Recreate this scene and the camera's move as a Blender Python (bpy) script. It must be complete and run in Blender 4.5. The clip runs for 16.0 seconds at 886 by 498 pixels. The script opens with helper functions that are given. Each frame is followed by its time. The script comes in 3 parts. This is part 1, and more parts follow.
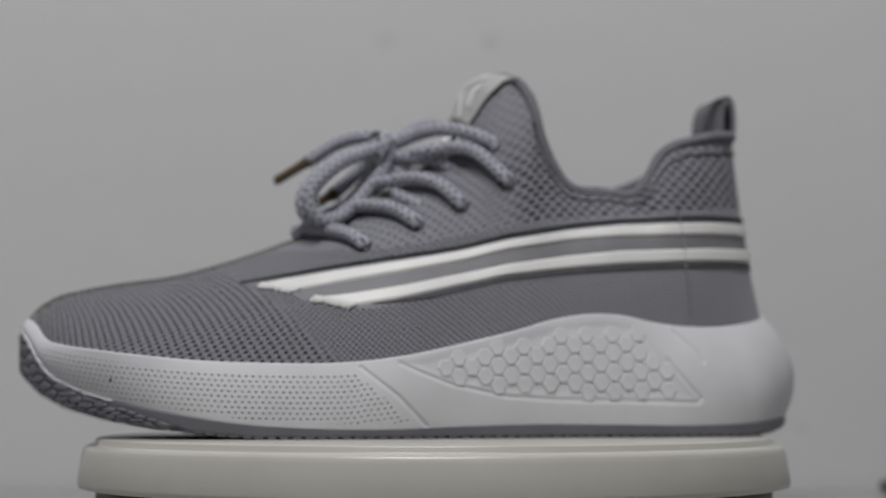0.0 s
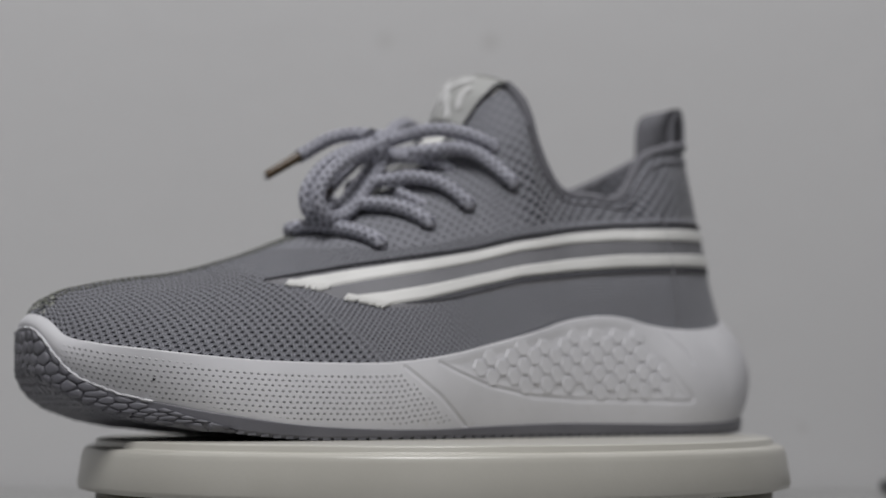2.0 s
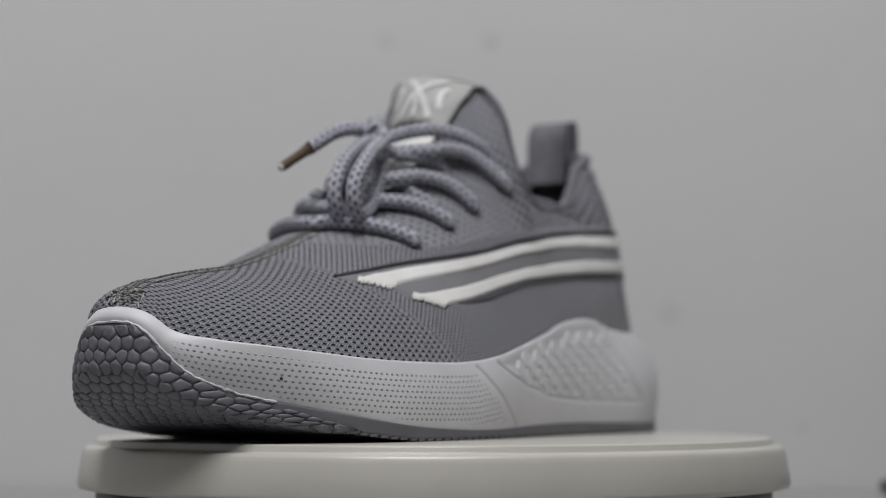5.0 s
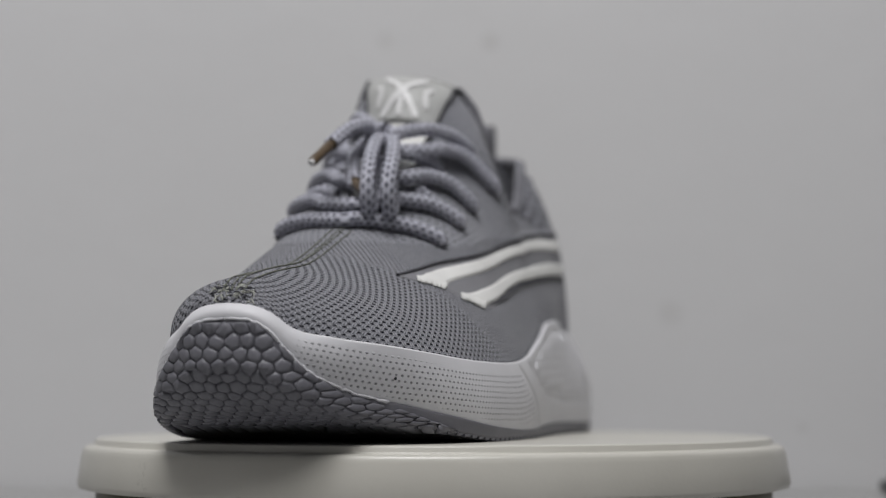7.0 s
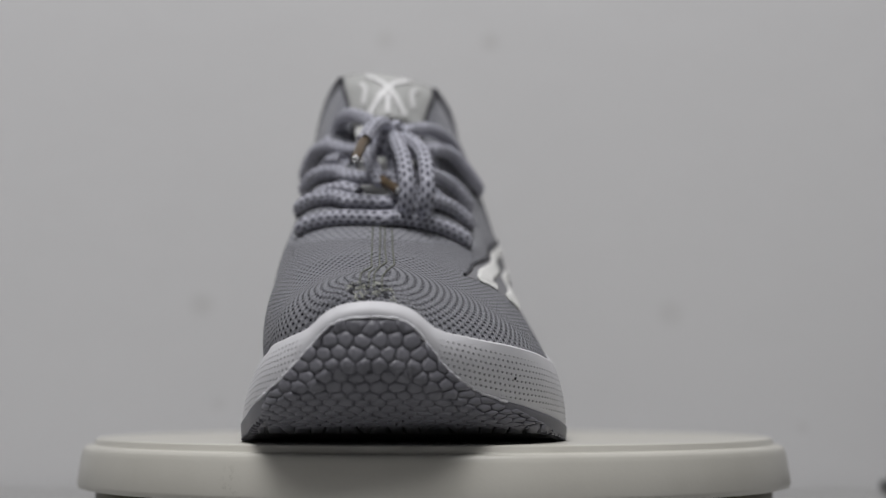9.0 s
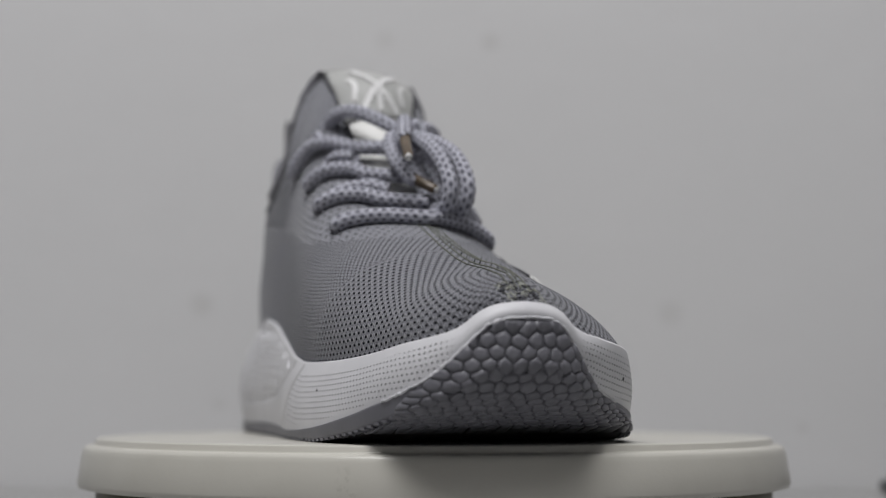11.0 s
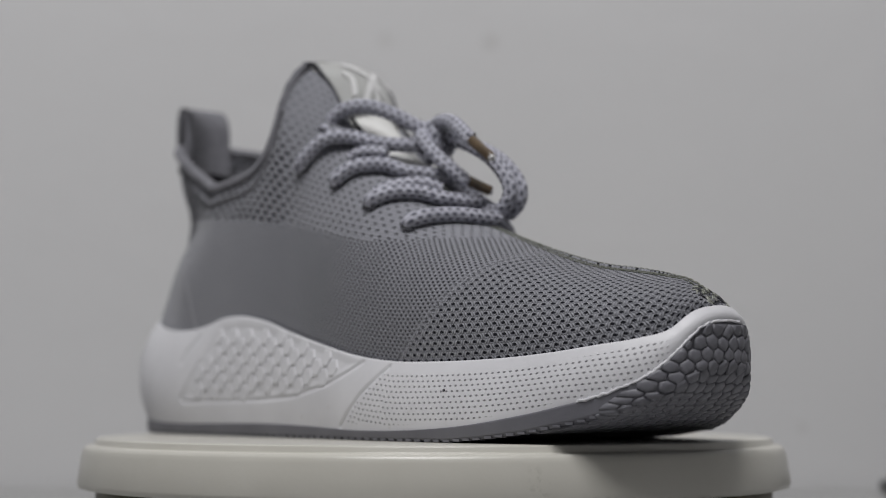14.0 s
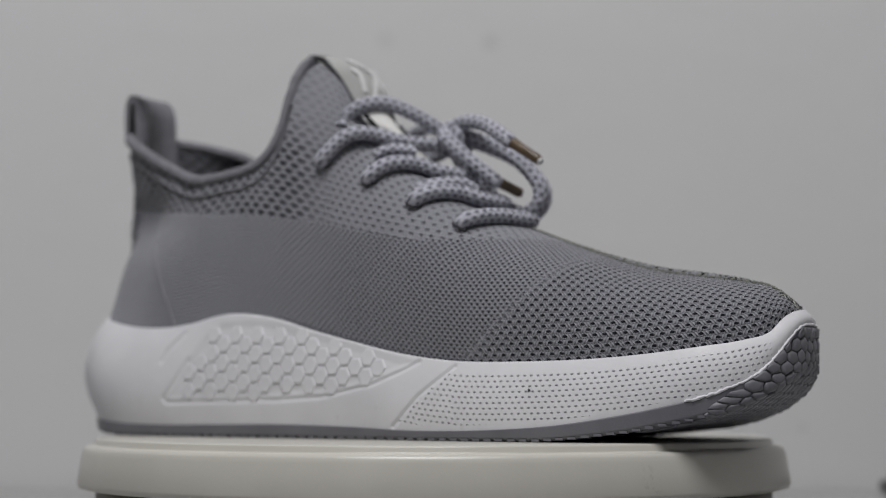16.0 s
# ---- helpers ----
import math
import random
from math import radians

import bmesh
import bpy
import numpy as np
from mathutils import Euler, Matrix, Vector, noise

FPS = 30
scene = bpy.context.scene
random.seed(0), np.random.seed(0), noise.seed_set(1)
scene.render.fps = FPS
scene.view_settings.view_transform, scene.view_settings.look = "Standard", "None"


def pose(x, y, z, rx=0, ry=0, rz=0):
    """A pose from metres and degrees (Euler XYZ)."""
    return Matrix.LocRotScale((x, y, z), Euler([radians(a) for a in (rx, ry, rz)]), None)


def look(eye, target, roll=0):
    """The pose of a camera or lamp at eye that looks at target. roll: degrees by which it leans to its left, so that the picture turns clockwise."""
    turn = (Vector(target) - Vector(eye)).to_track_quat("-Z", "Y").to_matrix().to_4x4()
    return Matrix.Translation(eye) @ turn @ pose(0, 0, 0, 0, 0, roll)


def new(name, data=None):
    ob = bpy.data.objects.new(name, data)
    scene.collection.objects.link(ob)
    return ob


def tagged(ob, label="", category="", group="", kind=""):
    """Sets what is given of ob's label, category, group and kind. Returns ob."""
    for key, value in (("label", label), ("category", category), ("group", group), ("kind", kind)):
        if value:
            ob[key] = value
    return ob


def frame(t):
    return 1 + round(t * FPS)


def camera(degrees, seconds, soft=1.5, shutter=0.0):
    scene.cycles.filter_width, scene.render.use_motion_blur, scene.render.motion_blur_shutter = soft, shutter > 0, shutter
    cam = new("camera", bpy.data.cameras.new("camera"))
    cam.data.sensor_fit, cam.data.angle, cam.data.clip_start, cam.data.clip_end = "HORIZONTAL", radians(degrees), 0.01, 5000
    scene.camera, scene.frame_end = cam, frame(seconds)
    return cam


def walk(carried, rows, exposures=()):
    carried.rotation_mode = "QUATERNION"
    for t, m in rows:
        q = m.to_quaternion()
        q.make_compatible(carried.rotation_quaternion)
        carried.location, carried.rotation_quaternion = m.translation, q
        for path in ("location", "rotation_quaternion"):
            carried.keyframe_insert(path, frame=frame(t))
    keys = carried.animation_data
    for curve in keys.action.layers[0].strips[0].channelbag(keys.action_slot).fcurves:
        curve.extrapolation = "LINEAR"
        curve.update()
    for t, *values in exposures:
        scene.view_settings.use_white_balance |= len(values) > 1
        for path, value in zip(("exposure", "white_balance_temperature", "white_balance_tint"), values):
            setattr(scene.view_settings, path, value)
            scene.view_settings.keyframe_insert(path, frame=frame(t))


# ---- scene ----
cam = camera(26.1, 16.0, soft=1.0)
cam.data.dof.use_dof = True
cam.data.dof.focus_distance = 0.595
cam.data.dof.aperture_fstop = 6.6
STILL = pose(0.0, -0.70, 0.01607, 94.274, 0, -0.262)
walk(cam, [(0.0, STILL), (16.0, STILL)], [(0.0, -0.2), (4.0, -0.14), (7.0, 0.0), (9.0, 0.0), (12.5, -0.04), (16.0, -0.08)])

SPIN = 8.7508   # degrees a second
TURN = 12.6     # how the shoe lies on the platter at the start
SEAT = (0.001, -0.0007)

# ---- world and light ----
world = bpy.data.worlds.new("world")
scene.world = world
world.use_nodes = True
world.node_tree.nodes["Background"].inputs[0].default_value = (0.8, 0.85, 0.9, 1)
world.node_tree.nodes["Background"].inputs[1].default_value = 0.05


def area_lamp(name, eye, target, sx, sy, watts, colour):
    data = bpy.data.lights.new(name, "AREA")
    data.shape, data.size, data.size_y, data.energy, data.color = "RECTANGLE", sx, sy, watts, colour
    ob = new(name, data)
    ob.matrix_world = look(eye, target)
    return ob


area_lamp("ceiling_lamp", (-0.09, -0.58, 1.18), (-0.05, -0.15, 0.05), 0.55, 0.55, 13.9, (1.0, 0.99, 1.0))


# ---- materials ----
class Mat:
    """A node material with a principled shader and short ways to add nodes."""

    def __init__(self, name, colour, rough=0.6, metal=0.0, spec=0.5):
        self.m = bpy.data.materials.new(name)
        self.m.use_nodes = True
        self.t = self.m.node_tree
        self.b = self.t.nodes["Principled BSDF"]
        self.b.inputs["Base Color"].default_value = (*colour, 1)
        self.b.inputs["Roughness"].default_value = rough
        self.b.inputs["Metallic"].default_value = metal
        self.b.inputs["Specular IOR Level"].default_value = spec

    def node(self, kind, **sets):
        n = self.t.nodes.new(kind)
        for k, v in sets.items():
            if k in n.inputs:
                n.inputs[k].default_value = v
        return n

    def link(self, a, b):
        self.t.links.new(a, b)

    def math(self, op, a, b=None, c=None):
        n = self.t.nodes.new("ShaderNodeMath")
        n.operation = op
        for i, v in enumerate((a, b, c)):
            if v is None:
                continue
            if isinstance(v, (int, float)):
                n.inputs[i].default_value = v
            else:
                self.link(v, n.inputs[i])
        return n.outputs[0]

    def uv(self):
        n = self.t.nodes.new("ShaderNodeUVMap")
        n.uv_map = "UVMap"
        s = self.t.nodes.new("ShaderNodeSeparateXYZ")
        self.link(n.outputs[0], s.inputs[0])
        return n.outputs[0], s.outputs[0], s.outputs[1]

    def place(self):
        return self.t.nodes.new("ShaderNodeTexCoord").outputs["Object"]

    def noise(self, vec, scale, detail=3.0, rough=0.55):
        n = self.node("ShaderNodeTexNoise", Scale=scale, Detail=detail, Roughness=rough)
        self.link(vec, n.inputs["Vector"])
        return n.outputs[0]

    def ramp(self, fac, lo, hi, out_lo=0.0, out_hi=1.0):
        n = self.node("ShaderNodeMapRange")
        n.inputs[1].default_value, n.inputs[2].default_value = lo, hi
        n.inputs[3].default_value, n.inputs[4].default_value = out_lo, out_hi
        self.link(fac, n.inputs[0])
        return n.outputs[0]

    def mix(self, fac, a, b):
        n = self.t.nodes.new("ShaderNodeMix")
        n.data_type = "RGBA"
        for sock, v in ((n.inputs[0], fac), (n.inputs[6], a), (n.inputs[7], b)):
            if isinstance(v, (tuple, list)):
                sock.default_value = (*v, 1)
            elif isinstance(v, (int, float)):
                sock.default_value = v
            else:
                self.link(v, sock)
        return n.outputs[2]

    def colour(self, out):
        self.link(out, self.b.inputs["Base Color"])

    def rough(self, out):
        self.link(out, self.b.inputs["Roughness"])

    def bump(self, height, dist, strength=1.0):
        n = self.node("ShaderNodeBump", Strength=strength, Distance=dist)
        self.link(height, n.inputs["Height"])
        if self.b.inputs["Normal"].links:
            self.link(self.b.inputs["Normal"].links[0].from_socket, n.inputs["Normal"])
        self.link(n.outputs[0], self.b.inputs["Normal"])

    def grain(self, a, b, scale, dist=0.0, fine=None):
        """Mottle from colour a to b, with relief of that depth."""
        p = self.place()
        n = self.noise(p, scale)
        self.colour(self.mix(self.ramp(n, 0.3, 0.7), a, b))
        if dist:
            self.bump(self.noise(p, fine or scale * 6), dist)
        return self


WALL = Mat("wall_paint", (0.6, 0.6, 0.6), 0.8).grain((0.60, 0.60, 0.605), (0.64, 0.64, 0.64), 2.2, 0.0004, 60)
TABLE = Mat("table_white", (0.7, 0.7, 0.7), 0.5).grain((0.32, 0.32, 0.32), (0.37, 0.37, 0.365), 6)
CEIL = Mat("ceiling_paint", (0.75, 0.75, 0.74), 0.9).grain((0.72, 0.72, 0.71), (0.77, 0.77, 0.76), 3)
PLASTIC = Mat("cream_plastic", (0.66, 0.65, 0.6), 0.32).grain((0.52, 0.507, 0.457), (0.56, 0.547, 0.497), 30, 0.00003, 700)
for x, y, z, r in ((-0.1222, 0.0414, -0.008, 0.004), (-0.1225, 0.0405, -0.013, 0.005), (0.1195, 0.0485, -0.012, 0.003)):
    d = PLASTIC.t.nodes.new("ShaderNodeVectorMath")
    d.operation = "DISTANCE"
    where = PLASTIC.place()
    PLASTIC.link(where, d.inputs[0])
    d.inputs[1].default_value = (x, y, z)
    near = PLASTIC.math("MULTIPLY", PLASTIC.ramp(d.outputs["Value"], r, r * 0.3), PLASTIC.ramp(PLASTIC.noise(where, 500, 3), 0.5, 0.62, 0.0, 0.35))
    PLASTIC.colour(PLASTIC.mix(near, PLASTIC.b.inputs["Base Color"].links[0].from_socket, (0.25, 0.24, 0.2)))
DARK = Mat("dark_plastic", (0.03, 0.03, 0.02), 0.5).grain((0.05, 0.046, 0.02), (0.075, 0.068, 0.03), 40)


def holes(mat, x, y, px, py, rx, ry, soft=0.35):
    """Staggered rows of round holes: 1 inside a hole. Pitches and radii in metres."""
    b = mat.math("DIVIDE", y, py)
    row = mat.math("FLOOR", b)
    half = mat.math("MULTIPLY", mat.math("MODULO", row, 2.0), 0.5)
    a = mat.math("ADD", mat.math("DIVIDE", x, px), half)
    fx = mat.math("MULTIPLY", mat.math("SUBTRACT", mat.math("FRACT", a), 0.5), px / rx)
    fy = mat.math("MULTIPLY", mat.math("SUBTRACT", mat.math("FRACT", b), 0.5), py / ry)
    d = mat.math("SQRT", mat.math("ADD", mat.math("MULTIPLY", fx, fx), mat.math("MULTIPLY", fy, fy)))
    return mat.ramp(d, 1.0 + soft, 1.0 - soft)


def foam_material():
    """White moulded foam with rows of pin holes along the forefoot."""
    m = Mat("white_foam", (0.78, 0.78, 0.8), 0.48)
    p = m.place()
    sep = m.t.nodes.new("ShaderNodeSeparateXYZ")
    m.link(p, sep.inputs[0])
    rel = m.t.nodes.new("ShaderNodeUVMap")
    rel.uv_map = "Rel"
    rs = m.t.nodes.new("ShaderNodeSeparateXYZ")
    m.link(rel.outputs[0], rs.inputs[0])
    _, x, y = m.uv()
    h = holes(m, x, y, 0.0023, 0.0018, 0.00042, 0.00031)
    slant = m.math("ADD", rs.outputs[0], m.math("MULTIPLY", sep.outputs[2], 1.15))
    zone = m.math("MULTIPLY", m.ramp(slant, -0.0118, -0.0128), m.math("MULTIPLY", m.ramp(rs.outputs[1], 0.15, 0.18), m.ramp(rs.outputs[1], 0.92, 0.89)))
    zone = m.math("MULTIPLY", zone, m.ramp(rs.outputs[0], -0.139, -0.136))
    h = m.math("MULTIPLY", h, zone)
    tone = m.mix(m.ramp(m.noise(p, 45), 0.3, 0.7), (0.635, 0.635, 0.66), (0.70, 0.70, 0.725))
    dirt = m.math("MULTIPLY", m.ramp(m.noise(p, 260, 5), 0.62, 0.78), m.ramp(rs.outputs[1], 0.5, 1.0, 0.05, 0.45))
    tone = m.mix(dirt, tone, (0.5, 0.48, 0.45))
    m.colour(m.mix(m.math("MULTIPLY", h, 0.75), tone, (0.18, 0.18, 0.2)))
    m.rough(m.ramp(m.noise(p, 120), 0.3, 0.7, 0.42, 0.58))
    m.bump(h, -0.0005)
    m.bump(m.noise(p, 1400), 0.00003)
    return m


TOE_X, TOE_Y = 0.0034, 0.0018   # spacing of the slots in the knit over the toe


def knit_material():
    """Grey engineered knit: wide slots over the toe, fine mesh amidships, large holes under the collar."""
    m = Mat("grey_knit", (0.2, 0.2, 0.215), 0.9, spec=0.25)
    p = m.place()
    sep = m.t.nodes.new("ShaderNodeSeparateXYZ")
    m.link(p, sep.inputs[0])
    u, z = sep.outputs[0], sep.outputs[2]
    _, x, y = m.uv()
    # a little waviness so that rows are not ruled
    wob = m.math("MULTIPLY", m.math("SUBTRACT", m.noise(p, 120, 2), 0.5), 0.0005)
    xw, yw = m.math("ADD", x, wob), m.math("ADD", y, wob)
    tip = m.t.nodes.new("ShaderNodeUVMap")
    tip.uv_map = "Rel"
    ts = m.t.nodes.new("ShaderNodeSeparateXYZ")
    m.link(tip.outputs[0], ts.inputs[0])
    xt = m.math("ADD", ts.outputs[0], wob)
    front = m.ramp(m.math("ADD", u, m.math("MULTIPLY", z, 1.0)), -0.012, -0.019)
    fore = m.math("MULTIPLY", m.math("MINIMUM", m.math("SUBTRACT", u, 0.03), 0.0), 0.195)
    aft = m.math("MULTIPLY", m.math("MAXIMUM", m.math("SUBTRACT", u, 0.03), 0.0), 0.09)
    seam = m.math("MAXIMUM", 0.0672, m.math("ADD", 0.0768, m.math("ADD", fore, aft)))
    high = m.ramp(m.math("SUBTRACT", z, seam), -0.0004, 0.0004)
    back = m.ramp(u, 0.012, 0.03)
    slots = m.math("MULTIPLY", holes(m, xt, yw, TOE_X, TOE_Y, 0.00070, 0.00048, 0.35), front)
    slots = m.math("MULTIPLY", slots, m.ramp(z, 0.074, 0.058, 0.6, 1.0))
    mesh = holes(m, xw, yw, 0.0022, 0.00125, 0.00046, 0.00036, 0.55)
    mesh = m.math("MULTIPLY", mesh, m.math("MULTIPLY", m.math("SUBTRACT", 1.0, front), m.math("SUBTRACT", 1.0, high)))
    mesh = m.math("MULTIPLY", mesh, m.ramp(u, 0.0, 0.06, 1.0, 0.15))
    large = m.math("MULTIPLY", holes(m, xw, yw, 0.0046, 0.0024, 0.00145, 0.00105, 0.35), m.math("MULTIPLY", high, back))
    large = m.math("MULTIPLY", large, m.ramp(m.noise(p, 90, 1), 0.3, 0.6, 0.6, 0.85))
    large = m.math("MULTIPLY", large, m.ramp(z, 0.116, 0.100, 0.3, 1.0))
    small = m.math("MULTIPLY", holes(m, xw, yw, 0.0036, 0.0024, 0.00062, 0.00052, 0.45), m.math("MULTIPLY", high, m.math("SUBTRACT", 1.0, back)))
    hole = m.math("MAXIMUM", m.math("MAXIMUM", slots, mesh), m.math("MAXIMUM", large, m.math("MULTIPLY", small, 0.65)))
    # the yarn: over the toe a herringbone of slanted strands, row by row; elsewhere a fine rib
    row = m.math("DIVIDE", yw, TOE_Y)
    lean = m.math("SUBTRACT", m.math("MULTIPLY", m.math("MODULO", m.math("FLOOR", row), 2.0), 2.0), 1.0)
    within = m.math("FRACT", row)
    strand = m.math("SINE", m.math("ADD", m.math("MULTIPLY", xt, 2 * math.pi / (TOE_X / 3)), m.math("MULTIPLY", m.math("MULTIPLY", lean, within), 5.0)))
    swell = m.math("SINE", m.math("MULTIPLY", within, math.pi))
    toe_loops = m.math("ADD", m.math("MULTIPLY", strand, 0.34), m.math("MULTIPLY", m.math("SUBTRACT", swell, 0.6), 0.5))
    yarn = m.math("SINE", m.math("MULTIPLY", yw, 2 * math.pi / 0.00125))
    rib = m.math("SINE", m.math("MULTIPLY", xw, 2 * math.pi / 0.0011))
    fine = m.math("MULTIPLY", m.math("ADD", yarn, rib), 0.11)
    loops = m.math("ADD", m.math("MULTIPLY", toe_loops, front), m.math("MULTIPLY", fine, m.math("SUBTRACT", 1.0, front)))
    fuzz = m.noise(p, 2600, 2)
    tone = m.mix(m.ramp(m.noise(p, 55), 0.3, 0.7), (0.136, 0.139, 0.160), (0.160, 0.163, 0.186))
    # highlights and sheen of the raised yarn are painted in as a lighter tone
    tone = m.mix(m.ramp(loops, -0.8, 0.7, 0.0, 0.85), tone, (0.42, 0.427, 0.465))
    tone = m.mix(m.math("MULTIPLY", m.ramp(fuzz, 0.35, 0.7), 0.25), tone, (0.10, 0.10, 0.115))
    # the holes are not cut: the shade inside them is painted near-black
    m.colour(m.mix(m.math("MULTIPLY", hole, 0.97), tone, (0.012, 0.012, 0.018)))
    solid = m.math("SUBTRACT", 1.0, hole)
    m.link(m.math("MULTIPLY", solid, 0.22), m.b.inputs["Sheen Weight"])
    m.link(m.math("MULTIPLY", solid, 0.25), m.b.inputs["Specular IOR Level"])
    m.bump(loops, 0.0005)
    m.bump(hole, -0.0008)
    return m


def lace_material():
    m = Mat("braided_cord", (0.4, 0.4, 0.46), 0.85, spec=0.25)
    _, x, y = m.uv()
    p = m.place()
    h = holes(m, x, y, 0.0030, 0.00204, 0.00074, 0.00056, 0.5)
    tone = m.mix(m.ramp(m.noise(p, 400), 0.3, 0.7), (0.48, 0.485, 0.555), (0.62, 0.625, 0.70))
    m.colour(m.mix(m.math("MULTIPLY", h, 0.8), tone, (0.05, 0.05, 0.085)))
    twill = m.math("SINE", m.math("MULTIPLY", m.math("ADD", x, y), 2 * math.pi / 0.0007))
    m.bump(twill, 0.0001)
    m.bump(h, -0.0005)
    return m


def scuffed_wall():
    """The painted wall behind, with a few faint round smudges."""
    m = Mat("wall_paint_scuffed", (0.6, 0.6, 0.6), 0.75)
    p = m.place()
    base = m.mix(m.ramp(m.noise(p, 2.2), 0.3, 0.7), (0.64, 0.64, 0.645), (0.675, 0.675, 0.68))
    for x, z, r, f in ((-0.0235, 0.183, 0.006, 0.14), (0.0266, 0.182, 0.006, 0.2), (-0.1095, 0.057, 0.0075, 0.2),
                       (0.1112, 0.053, 0.008, 0.16), (-0.101, 0.0104, 0.005, 0.12), (0.1728, -0.0009, 0.003, 0.2)):
        d = m.t.nodes.new("ShaderNodeVectorMath")
        d.operation = "DISTANCE"
        m.link(p, d.inputs[0])
        d.inputs[1].default_value = (x, 0.20, z)
        base = m.mix(m.ramp(d.outputs["Value"], r, r * 0.4, 0.0, f), base, (0.36, 0.35, 0.33))
    m.colour(base)
    m.bump(m.noise(p, 60), 0.0004)
    return m


FOAM = foam_material()
KNIT = knit_material()
LACE = lace_material()
SCUFFED = scuffed_wall()
RUBBER = Mat("grey_rubber", (0.18, 0.18, 0.2), 0.5).grain((0.138, 0.138, 0.157), (0.172, 0.172, 0.193), 60, 0.00006, 1200)
PANEL = Mat("grey_film", (0.2, 0.2, 0.21), 0.6).grain((0.19, 0.19, 0.205), (0.22, 0.22, 0.235), 70, 0.00008, 1300)
RIM = Mat("grey_rib_knit", (0.18, 0.18, 0.2), 0.9).grain((0.16, 0.16, 0.18), (0.21, 0.21, 0.23), 300, 0.0002, 1800)
WHITE = Mat("white_film", (0.8, 0.8, 0.78), 0.45).grain((0.74, 0.74, 0.72), (0.81, 0.81, 0.79), 50, 0.00005, 900)
LEATHER = Mat("white_leather", (0.72, 0.72, 0.7), 0.5).grain((0.70, 0.70, 0.68), (0.77, 0.77, 0.75), 80, 0.0001, 900)
SILVER = Mat("silver_grey_patch", (0.42, 0.42, 0.42), 0.55).grain((0.39, 0.395, 0.385), (0.44, 0.445, 0.435), 90, 0.00006, 1500)
EMBLEM = Mat("white_print", (0.75, 0.75, 0.75), 0.45).grain((0.68, 0.68, 0.68), (0.73, 0.73, 0.73), 90)
INK = Mat("dark_edging", (0.03, 0.03, 0.04), 0.7).grain((0.025, 0.025, 0.03), (0.05, 0.05, 0.06), 200)
THREAD = Mat("green_grey_thread", (0.15, 0.16, 0.13), 0.8).grain((0.11, 0.12, 0.095), (0.23, 0.235, 0.2), 500)
STRAW = Mat("straw_thread", (0.4, 0.41, 0.36), 0.8).grain((0.30, 0.31, 0.26), (0.50, 0.51, 0.47), 500)
OLIVE = Mat("olive_edging", (0.12, 0.125, 0.10), 0.7).grain((0.10, 0.105, 0.085), (0.16, 0.165, 0.135), 300)
SHADE = Mat("groove_shade", (0.08, 0.08, 0.09), 0.9).grain((0.065, 0.066, 0.075), (0.095, 0.096, 0.107), 300, 0.0001, 1500)
PALE = Mat("pale_thread", (0.25, 0.25, 0.27), 0.8).grain((0.22, 0.22, 0.24), (0.28, 0.28, 0.30), 500)
COPPER = Mat("brown_tip", (0.1, 0.065, 0.035), 0.3).grain((0.065, 0.045, 0.026), (0.115, 0.078, 0.045), 200)
CLEAR = Mat("clear_tip", (0.6, 0.6, 0.6), 0.2)
BLACK = Mat("black_plastic", (0.012, 0.012, 0.013), 0.4).grain((0.01, 0.01, 0.011), (0.02, 0.02, 0.022), 50)


# ---- mesh helpers ----
def obj(name, verts, faces, material, parent=None, label="", uvs=None, smooth=True, kind="", rel=None):
    me = bpy.data.meshes.new(name)
    me.from_pydata([tuple(map(float, v)) for v in verts], [], faces)
    me.materials.append(material.m)
    if smooth:
        me.polygons.foreach_set("use_smooth", [True] * len(me.polygons))
    for title, table in (("UVMap", uvs), ("Rel", rel)):
        if table is not None:
            lay = me.uv_layers.new(name=title)
            idx = np.empty(len(me.loops), dtype=np.int32)
            me.loops.foreach_get("vertex_index", idx)
            lay.data.foreach_set("uv", np.asarray(table, dtype=np.float32)[idx].ravel())
    ob = new(name, me)
    if parent is not None:
        ob.parent = parent
    return tagged(ob, label=label, kind=kind)


def grid_faces(n, m, flip=False, off=0, wrap=False):
    out = []
    for i in range(n - 1):
        for j in range(m if wrap else m - 1):
            k = (j + 1) % m
            a, b, c, d = off + i * m + j, off + (i + 1) * m + j, off + (i + 1) * m + k, off + i * m + k
            out.append((d, c, b, a) if flip else (a, b, c, d))
    return out


def grid_uv(P):
    """Lengths in metres along and across a grid of points."""
    n, m, _ = P.shape
    a = np.concatenate([np.zeros((1, m)), np.cumsum(np.linalg.norm(np.diff(P, axis=0), axis=2), axis=0)], axis=0)
    a = a - a[int(n * .45)] + 1.0
    b = np.concatenate([np.zeros((n, 1)), np.cumsum(np.linalg.norm(np.diff(P, axis=1), axis=2), axis=1)], axis=1)
    return np.stack([a, b], -1).reshape(-1, 2)


def grid_obj(name, P, material, parent, flip=False, label="", rel=None):
    n, m, _ = P.shape
    return obj(name, P.reshape(-1, 3), grid_faces(n, m, flip), material, parent, label, grid_uv(P), rel=rel)


